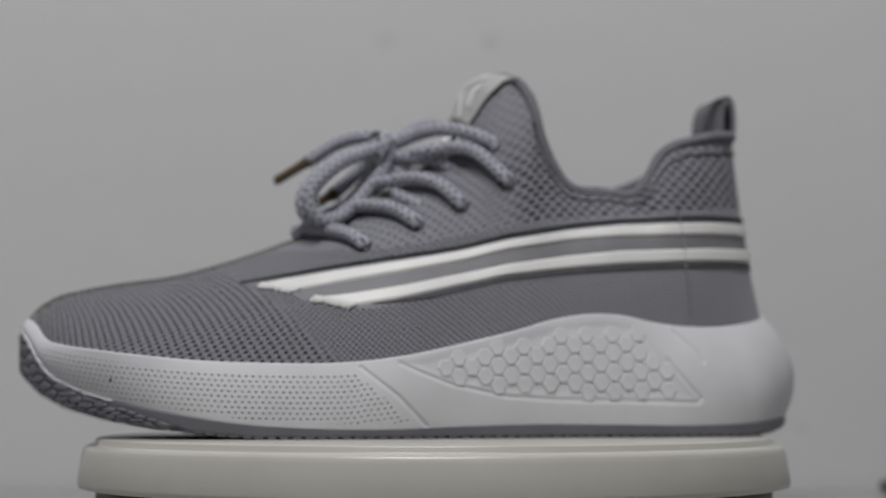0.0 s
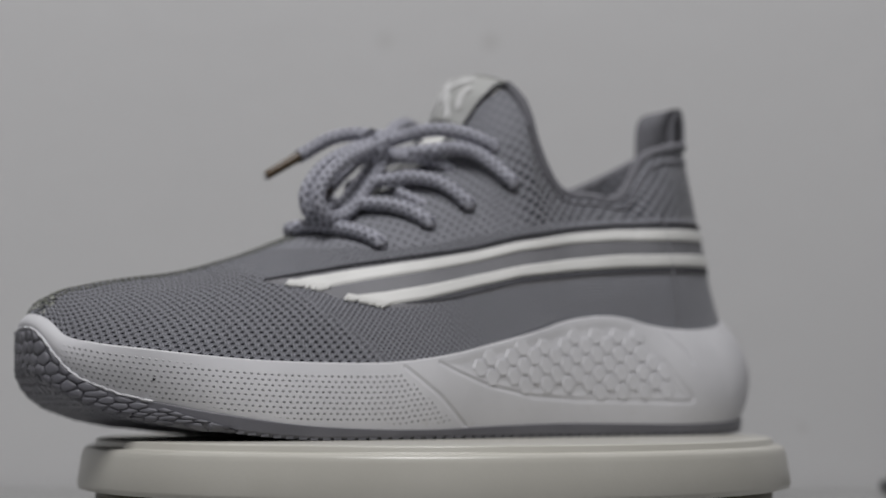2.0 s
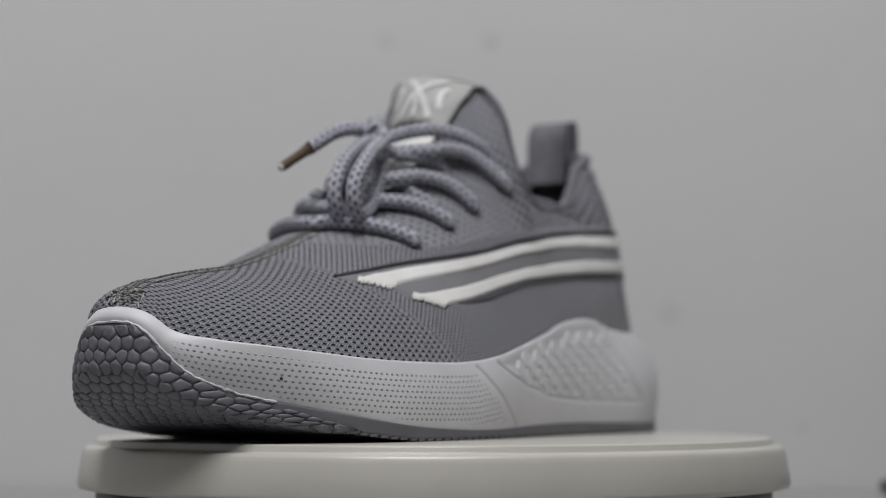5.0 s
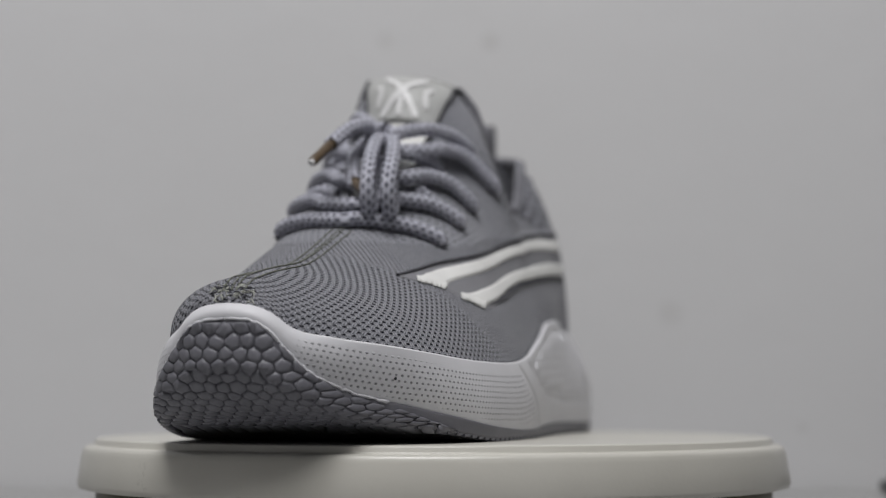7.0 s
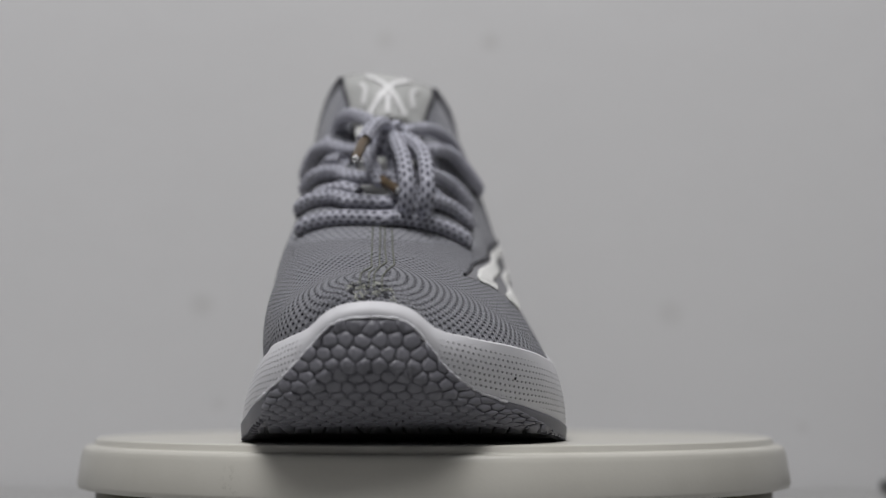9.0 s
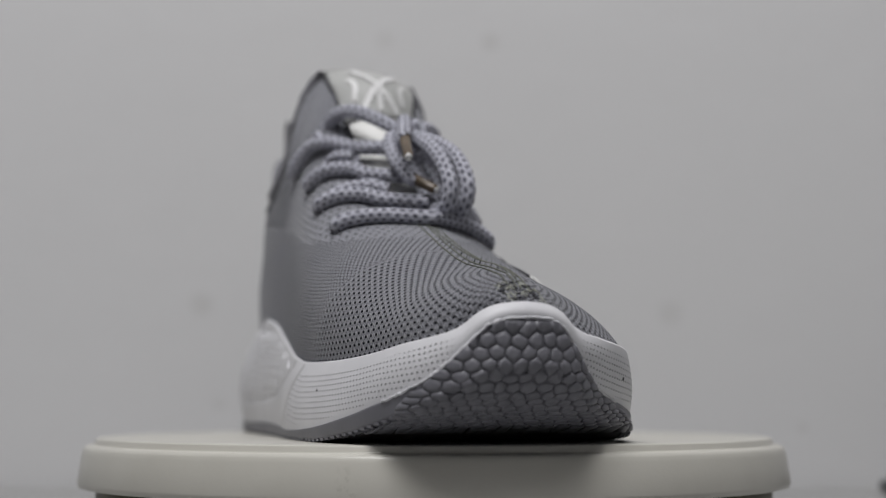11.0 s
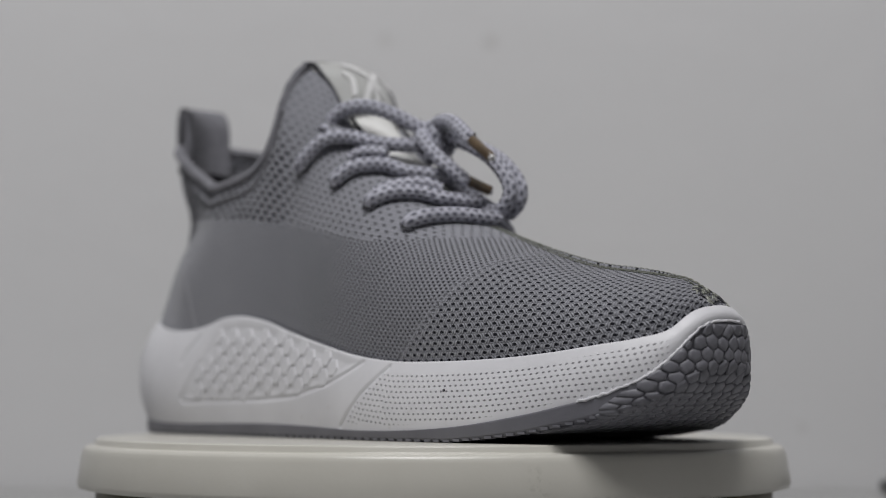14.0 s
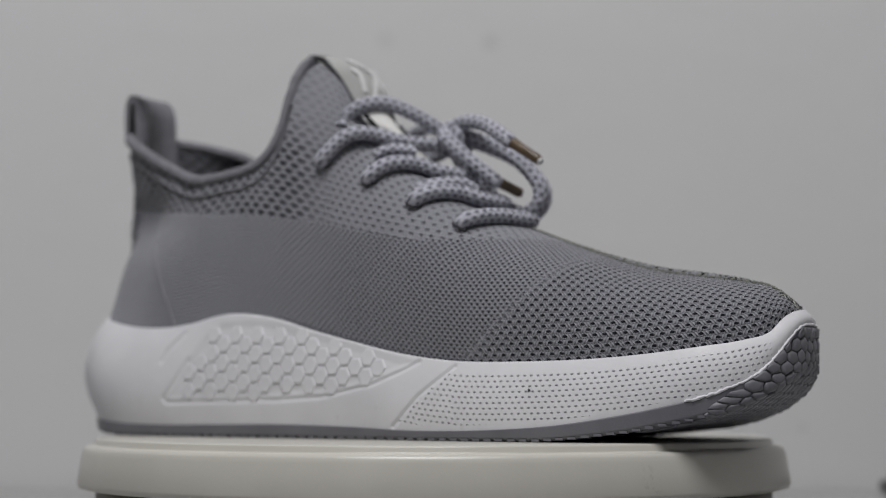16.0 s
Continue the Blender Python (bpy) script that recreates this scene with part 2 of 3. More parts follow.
def spline(rows, q):
    """Smooth curve through control rows (key, x, y, z) at the keys q."""
    R = np.asarray(rows, float)
    k, V = R[:, 0], R[:, 1:]
    d = np.diff(V, axis=0) / np.diff(k)[:, None]
    m = np.empty_like(V)
    m[1:-1] = 0.5 * (d[1:] + d[:-1])
    m[0], m[-1] = d[0], d[-1]
    q = np.clip(np.asarray(q, float), k[0], k[-1])
    i = np.clip(np.searchsorted(k, q, side="right") - 1, 0, len(k) - 2)
    h = (k[i + 1] - k[i])[:, None]
    t = ((q - k[i])[:, None]) / h
    return ((2 * t**3 - 3 * t**2 + 1) * V[i] + (t**3 - 2 * t**2 + t) * h * m[i]
            + (-2 * t**3 + 3 * t**2) * V[i + 1] + (t**3 - t**2) * h * m[i + 1])


def lathe(profile, n=128):
    """Points of a turned form about z, from (radius, height) pairs."""
    a = np.arange(n) * 2 * np.pi / n
    pr = np.asarray(profile, float)
    P = np.empty((len(pr), n, 3))
    P[..., 0] = pr[:, :1] * np.cos(a)
    P[..., 1] = pr[:, :1] * np.sin(a)
    P[..., 2] = pr[:, 1:2]
    return P


def turned(name, profile, material, parent, label="", n=160):
    P = lathe(profile, n)
    k = len(profile)
    return obj(name, P.reshape(-1, 3), grid_faces(k, n, True, wrap=True), material, parent, label)


def tube_points(path, radius, m=12, flat=1.0):
    """Rings round a path; radius may vary along it."""
    C = np.asarray(path, float)
    r = np.broadcast_to(np.asarray(radius, float), (len(C),))
    T = np.gradient(C, axis=0)
    T /= np.linalg.norm(T, axis=1)[:, None] + 1e-12
    nrm = np.cross(T[0], (0.31, 0.2, 0.93))
    nrm /= np.linalg.norm(nrm)
    P = np.empty((len(C), m, 3))
    a = np.arange(m) * 2 * np.pi / m
    for i in range(len(C)):
        nrm = nrm - T[i] * np.dot(nrm, T[i])
        nrm /= np.linalg.norm(nrm)
        bi = np.cross(T[i], nrm)
        P[i] = C[i] + r[i] * (np.cos(a)[:, None] * nrm + flat * np.sin(a)[:, None] * bi)
    return P


def tube(name, path, radius, material, parent, label="", m=12, flat=1.0):
    P = tube_points(path, radius, m, flat)
    n = len(P)
    # one more column closes the pattern lengthwise
    Q = np.concatenate([P, P[:, :1]], axis=1)
    a = np.concatenate([[0], np.cumsum(np.linalg.norm(np.diff(np.asarray(path, float), axis=0), axis=1))])
    rr = float(np.mean(radius))
    uv = np.stack([np.repeat(a[:, None], m + 1, 1), np.repeat(np.arange(m + 1)[None] * 2 * np.pi * rr / m, n, 0)], -1)
    verts = Q.reshape(-1, 3)
    faces = grid_faces(n, m + 1)
    faces += [tuple(range(m - 1, -1, -1)), tuple((n - 1) * (m + 1) + j for j in range(m))]
    return obj(name, verts, faces, material, parent, label, uv.reshape(-1, 2))


def smooth_path(points, per=10):
    R = [(i, *p) for i, p in enumerate(points)]
    return spline(R, np.linspace(0, len(points) - 1, (len(points) - 1) * per + 1))


def slab(name, x0, x1, y0, y1, z0, z1, material, parent=None, label="", bevel=0.0, kind=""):
    bm = bmesh.new()
    bmesh.ops.create_cube(bm, size=1, matrix=Matrix.Translation(((x0 + x1) / 2, (y0 + y1) / 2, (z0 + z1) / 2))
                          @ Matrix.Diagonal((x1 - x0, y1 - y0, z1 - z0, 1)))
    if bevel:
        bmesh.ops.bevel(bm, geom=bm.edges[:], offset=bevel, segments=3, affect="EDGES", profile=0.5)
    me = bpy.data.meshes.new(name)
    bm.to_mesh(me)
    bm.free()
    me.materials.append(material.m)
    ob = new(name, me)
    if parent is not None:
        ob.parent = parent
    return tagged(ob, label=label, kind=kind)


# ---- the room ----
tagged(slab("wall_north", -1.8, 1.8, 0.20, 0.30, -0.9, 1.7, SCUFFED, kind="structure"), "plain grey-white painted wall behind the turntable", "wall")
tagged(slab("wall_south", -1.8, 1.8, -2.5, -2.4, -0.9, 1.7, WALL, kind="structure"), "plain painted wall", "wall")
tagged(slab("wall_west", -1.9, -1.8, -2.5, 0.52, -0.9, 1.7, WALL, kind="structure"), "plain painted wall", "wall")
tagged(slab("wall_east", 1.8, 1.9, -2.5, 0.52, -0.9, 1.7, WALL, kind="structure"), "plain painted wall", "wall")
tagged(slab("ceiling", -1.9, 1.9, -2.5, 0.52, 1.7, 1.8, CEIL, kind="structure"), "plain white ceiling", "ceiling")
tagged(slab("floor", -1.9, 1.9, -2.5, 0.52, -1.0, -0.9, TABLE, kind="structure"), "plain pale floor", "floor")
table = tagged(new("table"), "white table pushed against the wall, out of focus", "table")
slab("tabletop", -0.7, 0.7, -0.35, 0.197, -0.055, -0.0294, TABLE, table, bevel=0.003)
for lx in (-0.66, 0.61):
    for ly in (-0.32, 0.13):
        slab("leg", lx, lx + 0.05, ly, ly + 0.05, -0.9, -0.055, TABLE, table, bevel=0.003)

# ---- turntable ----
turntable = tagged(new("turntable"), "cream plastic display turntable carrying a sneaker", "turntable")
platter = turned("platter", [(0.0, 0), (0.112, 0), (0.1206, -0.0001), (0.1212, -0.0003), (0.1215, -0.0007), (0.1217, -0.0021), (0.1220, -0.0025), (0.1224, -0.0026), (0.1244, -0.0028),
                             (0.1252, -0.0032), (0.1257, -0.0040), (0.1262, -0.0055), (0.1268, -0.009), (0.1278, -0.0155), (0.1274, -0.0172),
                             (0.1257, -0.0176), (0.0, -0.0176)], PLASTIC, turntable, "round cream platter with a stepped rim")
turned("gap_ring", [(0.0, -0.0178), (0.1210, -0.0178), (0.1213, -0.0185), (0.1213, -0.0212), (0.0, -0.0212)], DARK, turntable, "dark gap under the platter")
turned("base", [(0.0, -0.0213), (0.119, -0.0213), (0.1225, -0.0220), (0.1235, -0.0232), (0.124, -0.0282), (0.123, -0.0294), (0.0, -0.0294)], PLASTIC, turntable, "cream plastic foot")

# ---- the shoe: leading curves, (station, along, across, up) ----
sneaker = tagged(new("sneaker"), "grey knit sneaker with white chunky sole and two white side stripes", "sneaker")

K_B = [-.1455, -.1452, -.1437, -.1400, -.1335, -.122, -.107, -.09, -.065, -.04, -.02, 0, .02, .035, .05, .06, .073, .085, .10, .113, .121, .1255]
U_B = [-.1455, -.1452, -.1437, -.1400, -.1335, -.122, -.107, -.09, -.065, -.04, -.02, 0, .02, .035, .05, .06, .073, .085, .10, .1148, .1232, .1262]
Z_B = [.0418, .0416, .0402, .0345, .0318, .0298, .0278, .0262, .0253, .0256, .028, .0322, .037, .0412, .0432, .0428, .0403, .039, .0393, .0415, .044, .0455]
V_BL = [.019, .0155, .009, .001, -.009, -.0195, -.027, -.032, -.036, -.038, -.038, -.036, -.034, -.032, -.031, -.030, -.028, -.027, -.0225, -.0145, -.0025, .019]
V_BR = [.019, .0225, .029, .0365, .0425, .049, .0535, .0565, .0585, .0585, .0575, .0555, .0535, .0525, .0515, .051, .050, .049, .0465, .0405, .034, .019]
U_T = [-.1440, -.1415, -.137, -.128, -.115, -.095, -.075, -.055, -.042, -.023, -.006, .0125, .021, .0285, .0325, .035, .0365, .040, .0445, .0495, .060, .073, .078, .083, .1005, .1160, .1215]
K_T = [-.1455, -.1437, -.1405, -.130, -.115, -.095, -.075, -.055, -.042, -.026, -.013, .004, .0155, .023, .0265, .0295, .032, .036, .041, .048, .060, .073, .078, .084, .100, .114, .1255]
Z_T = [.042, .046, .0495, .0525, .055, .058, .0635, .0705, .0755, .0865, .098, .1135, .1285, .1325, .1285, .1215, .1125, .1025, .0945, .0905, .0895, .0895, .096, .104, .111, .114, .115]
Z_TR = [.042, .046, .0495, .0520, .054, .0570, .0630, .0705, .0755, .0865, .098, .1145, .1315, .1365, .1325, .1245, .1135, .1040, .0985, .0960, .0940, .0930, .0938, .0955, .1035, .112, .115]
V_TL = [.019, .019, .019, .019, .019, .019, .0195, .0195, .0195, .011, .008, .005, .003, .002, -.002, -.006, -.0075, -.0085, -.009, -.009, -.009, -.009, -.0085, -.007, -.001, .011, .024]
V_TR = [.019, .019, .019, .019, .019, .0195, .0195, .0195, .0195, .026, .029, .031, .0325, .034, .038, .0415, .044, .0455, .0465, .047, .047, .046, .045, .043, .040, .0345, .024]
U_O = [-.148, -.1479, -.147, -.1440, -.139, -.129, -.1115, -.093, -.075, -.05, -.025, 0, .03, .06, .085, .105, .122, .132, .1375]
K_O = [-.1455, -.1452, -.1437, -.1405, -.135, -.127, -.113, -.095, -.075, -.05, -.025, 0, .03, .06, .083, .098, .112, .120, .1255]
Z_O = [.0375, .0374, .036, .030, .0225, .0165, .0115, .0078, .0052, .0036, .0033, .0042, .0048, .0045, .0042, .0047, .006, .007, .0075]
V_OL = [.019, .0155, .009, .003, -.003, -.011, -.025, -.035, -.040, -.0425, -.0425, -.040, -.038, -.037, -.036, -.031, -.019, -.004, .014]
V_OR = [.019, .0225, .029, .0355, .0425, .050, .058, .0625, .065, .065, .063, .060, .0575, .056, .055, .0515, .042, .028, .014]
K_BEND = [-.1455, -.135, -.11, -.065, -.03, -.012, .02, .04, .06, .09, .11, .1255]
A_BEND = [.1, .25, .25, .24, .3, .42, .52, .2, .0, .05, .4, .9]
C_BEND = [.6, .58, .62, .75, .68, .62, .55, .7, .8, .75, .5, .4]
A_BEND_R = [.0, .05, .06, .0, .0, .02, .14, .05, .0, .15, 1.7, .9]
C_BEND_R = [.85, .86, .86, .98, 1.0, .88, .7, .75, .8, .75, .5, .4]
N_S = 700
# closer stations round the toe and the heel
STATIONS = -.01 + .1355 * np.sin(np.linspace(-1.35, 1.35, N_S)) / np.sin(1.35)


def swing(C, toe, heel, narrow=0.0):
    """The last bends out across: the toe one way, the heel the other; narrow draws in the flank behind the arch."""
    fore, aft = np.clip((-.100 - STATIONS) / .04, 0, 1), np.clip((STATIONS - .035) / .08, 0, 1)
    C[:, 1] += toe * fore**2 * (3 - 2 * fore) - heel * aft**2 * (3 - 2 * aft)
    C[:, 1] -= narrow * np.interp(STATIONS, [-.03, .03, .09, .12], [0, 1, 1, 0])
    return C


def bite(side):
    return swing(spline(list(zip(K_B, U_B, V_BL if side < 0 else V_BR, Z_B)), STATIONS), .0035, .004, .0 if side < 0 else .002)


def crest(side):
    return swing(spline(list(zip(K_T, U_T, V_TL if side < 0 else V_TR, Z_T if side < 0 else Z_TR)), STATIONS), .0035, .0062)


def edge(side):
    return swing(spline(list(zip(K_O, U_O, V_OL if side < 0 else V_OR, Z_O)), STATIONS), .0035, .004, .0 if side < 0 else .002)


def outward(C, side):
    """Level unit normals of a plan curve that runs from toe to heel."""
    T = np.gradient(C, axis=0)
    N = np.stack([T[:, 1], -T[:, 0], 0 * T[:, 0]], -1) * (1 if side < 0 else -1)
    N = N / (np.linalg.norm(N, axis=1)[:, None] + 1e-9)
    N[0], N[-1] = (-1, 0, 0), (1, 0, 0)
    return N


def bezier(A, K, B, m):
    t = np.linspace(0, 1, m)[None, :, None]
    return (1 - t)**2 * A[:, None] + 2 * t * (1 - t) * K[:, None] + t**2 * B[:, None]


def upper_points(side, m=60):
    B, T = bite(side), crest(side)
    bend = spline(list(zip(K_BEND, A_BEND if side < 0 else A_BEND_R, C_BEND if side < 0 else C_BEND_R)), STATIONS)
    a, c = bend[:, :1], bend[:, 1]
    K = B + (T - B) * a
    K[:, 2] = B[:, 2] + (T[:, 2] - B[:, 2]) * c
    K += outward(B, side) * np.interp(STATIONS, [-.14, -.12, -.06, -.03, .03, .09, .12], [0, .001, .0005, .0005, 0, .0005, 0] if side < 0 else [.002, .004, .005, .005, .003, .003, 0])[:, None]
    P = bezier(B, K, T, m)
    if side > 0:
        # the inner heel quarter is drawn in below the flared collar
        pinch = .0055 * np.interp(STATIONS, [.07, .10, .1255], [0, 1, 1])[:, None] * np.exp(-((P[..., 2] - .081) / .012)**2)
        P = P - outward(B, side)[:, None] * pinch[..., None]
    else:
        # the outer flank under the stripes runs fair from toe to heel
        blur = np.exp(-((STATIONS[:, None] - STATIONS[None]) / .016)**2)
        blur /= blur.sum(1)[:, None]
        f = np.linspace(0, 1, m)
        share = np.interp(STATIONS, [-.085, -.055, .07, .095], [0, 1, 1, 0])[:, None] * np.minimum(1, 5 * f * (1 - f))[None]
        P[..., 1] += share * (blur @ P[..., 1] - P[..., 1])
    return P


def midsole_points(side, m=56):
    B, O = bite(side), edge(side)
    N = outward(B, side)
    fat = np.interp(STATIONS, [-.1455, -.13, 0.06, .1255], [.0012, .0012, .0015, .001])[:, None]
    A = B + N * fat + np.array([0, 0, .0001])
    K = (A + O) / 2 + N * np.interp(STATIONS, [-.1455, -.13, 0, .05, .1, .12, .1255], [.002, .0025, .0025, .003, .008, .014, .015])[:, None]
    return bezier(A, K, O, m)


KNIT_L, KNIT_R = upper_points(-1), upper_points(1)
MID_L, MID_R = midsole_points(-1), midsole_points(1)

Z_KEY = [-.1505, -.148, -.141, -.1316, -.1187, -.10, -.082, -.07, .108, .118, .128, .138]
Z_LOW = [.0285, .0226, .0156, .0105, .0066, .0030, .0008, .0, .0, .0008, .003, .0065]


def low(u):
    return np.interp(u, Z_KEY, Z_LOW)


def outsole_points():
    cols = []
    OL, OR = edge(-1), edge(1)
    for O, side in ((OL, -1), (OR, 1)):
        N = outward(O, side)
        lip = O + N * .0004
        side_low = O + N * .0002
        side_low[:, 2] = np.minimum(O[:, 2] - .001, low(O[:, 0]) + .0012)
        G = O - N * .0012
        G[:, 2] = low(G[:, 0]) + .0002
        cols.append([O - N * .002] + [lip + (side_low - lip) * f for f in np.linspace(0, 1, 9)] + [G])
    mid = [cols[0][-1] + (cols[1][-1] - cols[0][-1]) * f for f in np.linspace(0, 1, 50)[1:-1]]
    for c in mid:
        c[:, 2] = low(c[:, 0]) + .0003
    return np.stack(cols[0] + mid + cols[1][::-1], 1)


OUT = outsole_points()


def normals(P, side):
    """Outward unit normals of a side's grid."""
    N = np.cross(np.gradient(P, axis=0), np.gradient(P, axis=1))
    N /= np.linalg.norm(N, axis=2)[..., None] + 1e-12
    flip = np.sign(np.sum(N[..., 1])) != side
    return -N if flip else N


def column(P, k):
    """The rib of a grid at station k."""
    f = np.interp(k, STATIONS, np.arange(N_S))
    i = min(int(f), N_S - 2)
    return P[i] * (1 - (f - i)) + P[i + 1] * (f - i)


def on(P, N, k, z, off=0.0):
    """The place of a side's surface at station k and height z, lifted by off."""
    c, n = column(P, k), column(N, k)
    zz = c[:, 2]
    order = slice(None) if zz[-1] > zz[0] else slice(None, None, -1)
    c, n = c[order], n[order]
    return np.array([np.interp(z, c[:, 2], c[:, a] + off * n[:, a]) for a in range(3)])


def at_key(table, k):
    return float(np.interp(k, [r[0] for r in table], [r[1] for r in table]))


def strip(name, P, N, low_edge, high_edge, k0, k1, lift, material, parent, label, flip, n=160, m=9):
    """A soft raised band on a side between two height lines."""
    G = np.empty((n, m, 3))
    for i, k in enumerate(np.linspace(k0, k1, n)):
        lo, hi = at_key(low_edge, k), at_key(high_edge, k)
        for j, f in enumerate(np.linspace(0, 1, m)):
            G[i, j] = on(P, N, k, lo + (hi - lo) * f, lift * min(1.0, 3.2 * math.sin(math.pi * f)) - 0.0001)
    return grid_obj(name, G, material, parent, flip, label)


NL, NR = normals(KNIT_L, -1), normals(KNIT_R, 1)
ML_N, MR_N = normals(MID_L, -1), normals(MID_R, 1)

# ---- sole wall: panel, grooves ----
HEX_FIELD = [(-.0219, .0261), (-.0031, .0306), (.0168, .0352), (.0385, .0404), (.0512, .0417), (.0632, .0408), (.0695, .0365),
             (.0756, .0275), (.0851, .0136), (.0841, .0124), (.0578, .0131), (.0373, .0133), (.0168, .0145), (-.0044, .0188), (-.0156, .0231)]


def to_lines(X, Z, pts, closed):
    """Distance of points from a polyline in the side plane."""
    best = np.full(X.shape, 9.0)
    ring = pts + [pts[0]] if closed else pts
    for (ax, az), (bx, bz) in zip(ring[:-1], ring[1:]):
        dx, dz = bx - ax, bz - az
        t = np.clip(((X - ax) * dx + (Z - az) * dz) / (dx * dx + dz * dz), 0, 1)
        best = np.minimum(best, np.hypot(X - ax - t * dx, Z - az - t * dz))
    return best


def inside(X, Z, pts):
    hit = np.zeros(X.shape, bool)
    for (ax, az), (bx, bz) in zip(pts, pts[1:] + pts[:1]):
        cross = ((az > Z) != (bz > Z)) & (X < (bx - ax) * (Z - az) / (bz - az + 1e-12) + ax)
        hit ^= cross
    return hit


def carve(P, N, shift):
    X = np.repeat(STATIONS[:, None], P.shape[1], 1)
    Z = P[..., 2]
    field = [(k + shift, z) for k, z in HEX_FIELD]
    d = to_lines(X, Z, field, True)
    depth = np.where(inside(X, Z, field), np.clip(d / .0025, 0, 1) * .0005, 0)
    for line in ([field[7], field[8], field[9]] + field[10:] + [field[0]],
                 [(-.0356 + shift, .0245), (-.0231 + shift, .0146), (-.0131 + shift, .0045)],
                 [(.0795 + shift, .0375), (.086 + shift, .031), (.0875 + shift, .027)]):
        g = to_lines(X, Z, line, False)
        depth = np.maximum(depth, .0007 * np.exp(-(g / .0006)**2))
    return P - N * depth[..., None]


REL = np.stack([np.repeat(STATIONS[:, None], 56, 1), np.repeat(np.linspace(0, 1, 56)[None], N_S, 0)], -1).reshape(-1, 2)
wall_l = grid_obj("midsole", carve(MID_L, ML_N, 0), FOAM, sneaker, False, "white moulded foam sole with pin holes", REL)
wall_r = grid_obj("midsole", carve(MID_R, MR_N, -.004), FOAM, sneaker, True, "white moulded foam sole with pin holes", REL)

# the rounded upper lip of the foam, lying against the knit
for P, B, side in ((MID_L, bite(-1), -1), (MID_R, bite(1), 1)):
    G = np.stack([P[:, 0], P[:, 0] * .75 + B * .25 + (0, 0, .0005), B * .7 + P[:, 0] * .3 + (0, 0, .0003), B - outward(B, side) * .001], 1)
    grid_obj("sole_lip", G, FOAM, wall_l if side < 0 else wall_r, side < 0, "", np.zeros((N_S * 4, 2)))
    # the ragged moulding flash where foam meets rubber at the toe
    E, rng = edge(side), random.Random(11 + side)
    stop = int(np.searchsorted(STATIONS, -.118))
    flash = E[:stop:2] + outward(E, side)[:stop:2] * .0004
    flash = flash + np.array([(rng.uniform(-.0002, .0002), rng.uniform(-.0002, .0002), rng.uniform(-.0002, .0003)) for _ in flash])
    tube("sole_flash", flash, np.array([rng.uniform(.0003, .0006) for _ in flash]), FOAM, wall_l if side < 0 else wall_r, "ragged white moulding edge", 6)


def hexagon():
    """A low six-sided pad with a bevelled rim, lying in the xy plane."""
    v, f = [], []
    for r, h in ((1.0, -.0004), (0.97, .0001), (0.86, .00034)):
        for i in range(6):
            a = i * math.pi / 3
            v.append((r * .00305 * math.cos(a), r * .00345 * math.sin(a), h))
    for j in range(2):
        for i in range(6):
            k = (i + 1) % 6
            f.append((j * 6 + i, j * 6 + k, j * 6 + 6 + k, j * 6 + 6 + i))
    f.append(tuple(range(12, 18)))
    me = bpy.data.meshes.new("hexagon_pad")
    me.from_pydata(v, [], f)
    me.materials.append(FOAM.m)
    return me


HEXAGON = hexagon()
for P, N, shift, wall in ((MID_L, ML_N, 0, wall_l), (MID_R, MR_N, -.004, wall_r)):
    field = [(k + shift, z) for k, z in HEX_FIELD]
    for c in range(26):
        for r in range(8):
            k = -.025 + shift + c * .00475
            z = .0118 + r * .0068 + (c % 2) * .0034 + (k - .03) * .03
            if not inside(np.array([k]), np.array([z]), field)[0] or to_lines(np.array([k]), np.array([z]), field, True)[0] < .0022:
                continue
            o = on(P, N, k, z, -.0003)
            ex = on(P, N, k + .002, z) - on(P, N, k - .002, z)
            ez = on(P, N, k, z + .001) - on(P, N, k, z - .001)
            ex /= np.linalg.norm(ex)
            nn = np.cross(ex, ez)
            nn /= np.linalg.norm(nn)
            if nn[1] * (-1 if wall is wall_l else 1) < 0:
                nn, ex = -nn, -ex
            ey = np.cross(nn, ex)
            ob = new("hexagon_pad", HEXAGON)
            ob.parent = wall
            ob.matrix_basis = Matrix(((ex[0], ey[0], nn[0], o[0]), (ex[1], ey[1], nn[1], o[1]), (ex[2], ey[2], nn[2], o[2]), (0, 0, 0, 1)))

# ---- tread ----
outsole = grid_obj("outsole", OUT, RUBBER, sneaker, False, "grey rubber tread that curls up over the toe")


def cell(seed, others):
    """The polygon of points nearer to seed than to the others."""
    poly = [Vector((seed.x + dx, seed.y + dy)) for dx, dy in ((-.012, -.012), (.012, -.012), (.012, .012), (-.012, .012))]
    for o in others:
        d = o - seed
        if 0 < d.length < .02:
            mid = (o + seed) / 2
            out = []
            for a, b in zip(poly, poly[1:] + poly[:1]):
                da, db = (a - mid).dot(d), (b - mid).dot(d)
                if da <= 0:
                    out.append(a)
                if da * db < 0:
                    out.append(a + (b - a) * (da / (da - db)))
            poly = out
            if len(poly) < 3:
                return []
    return poly


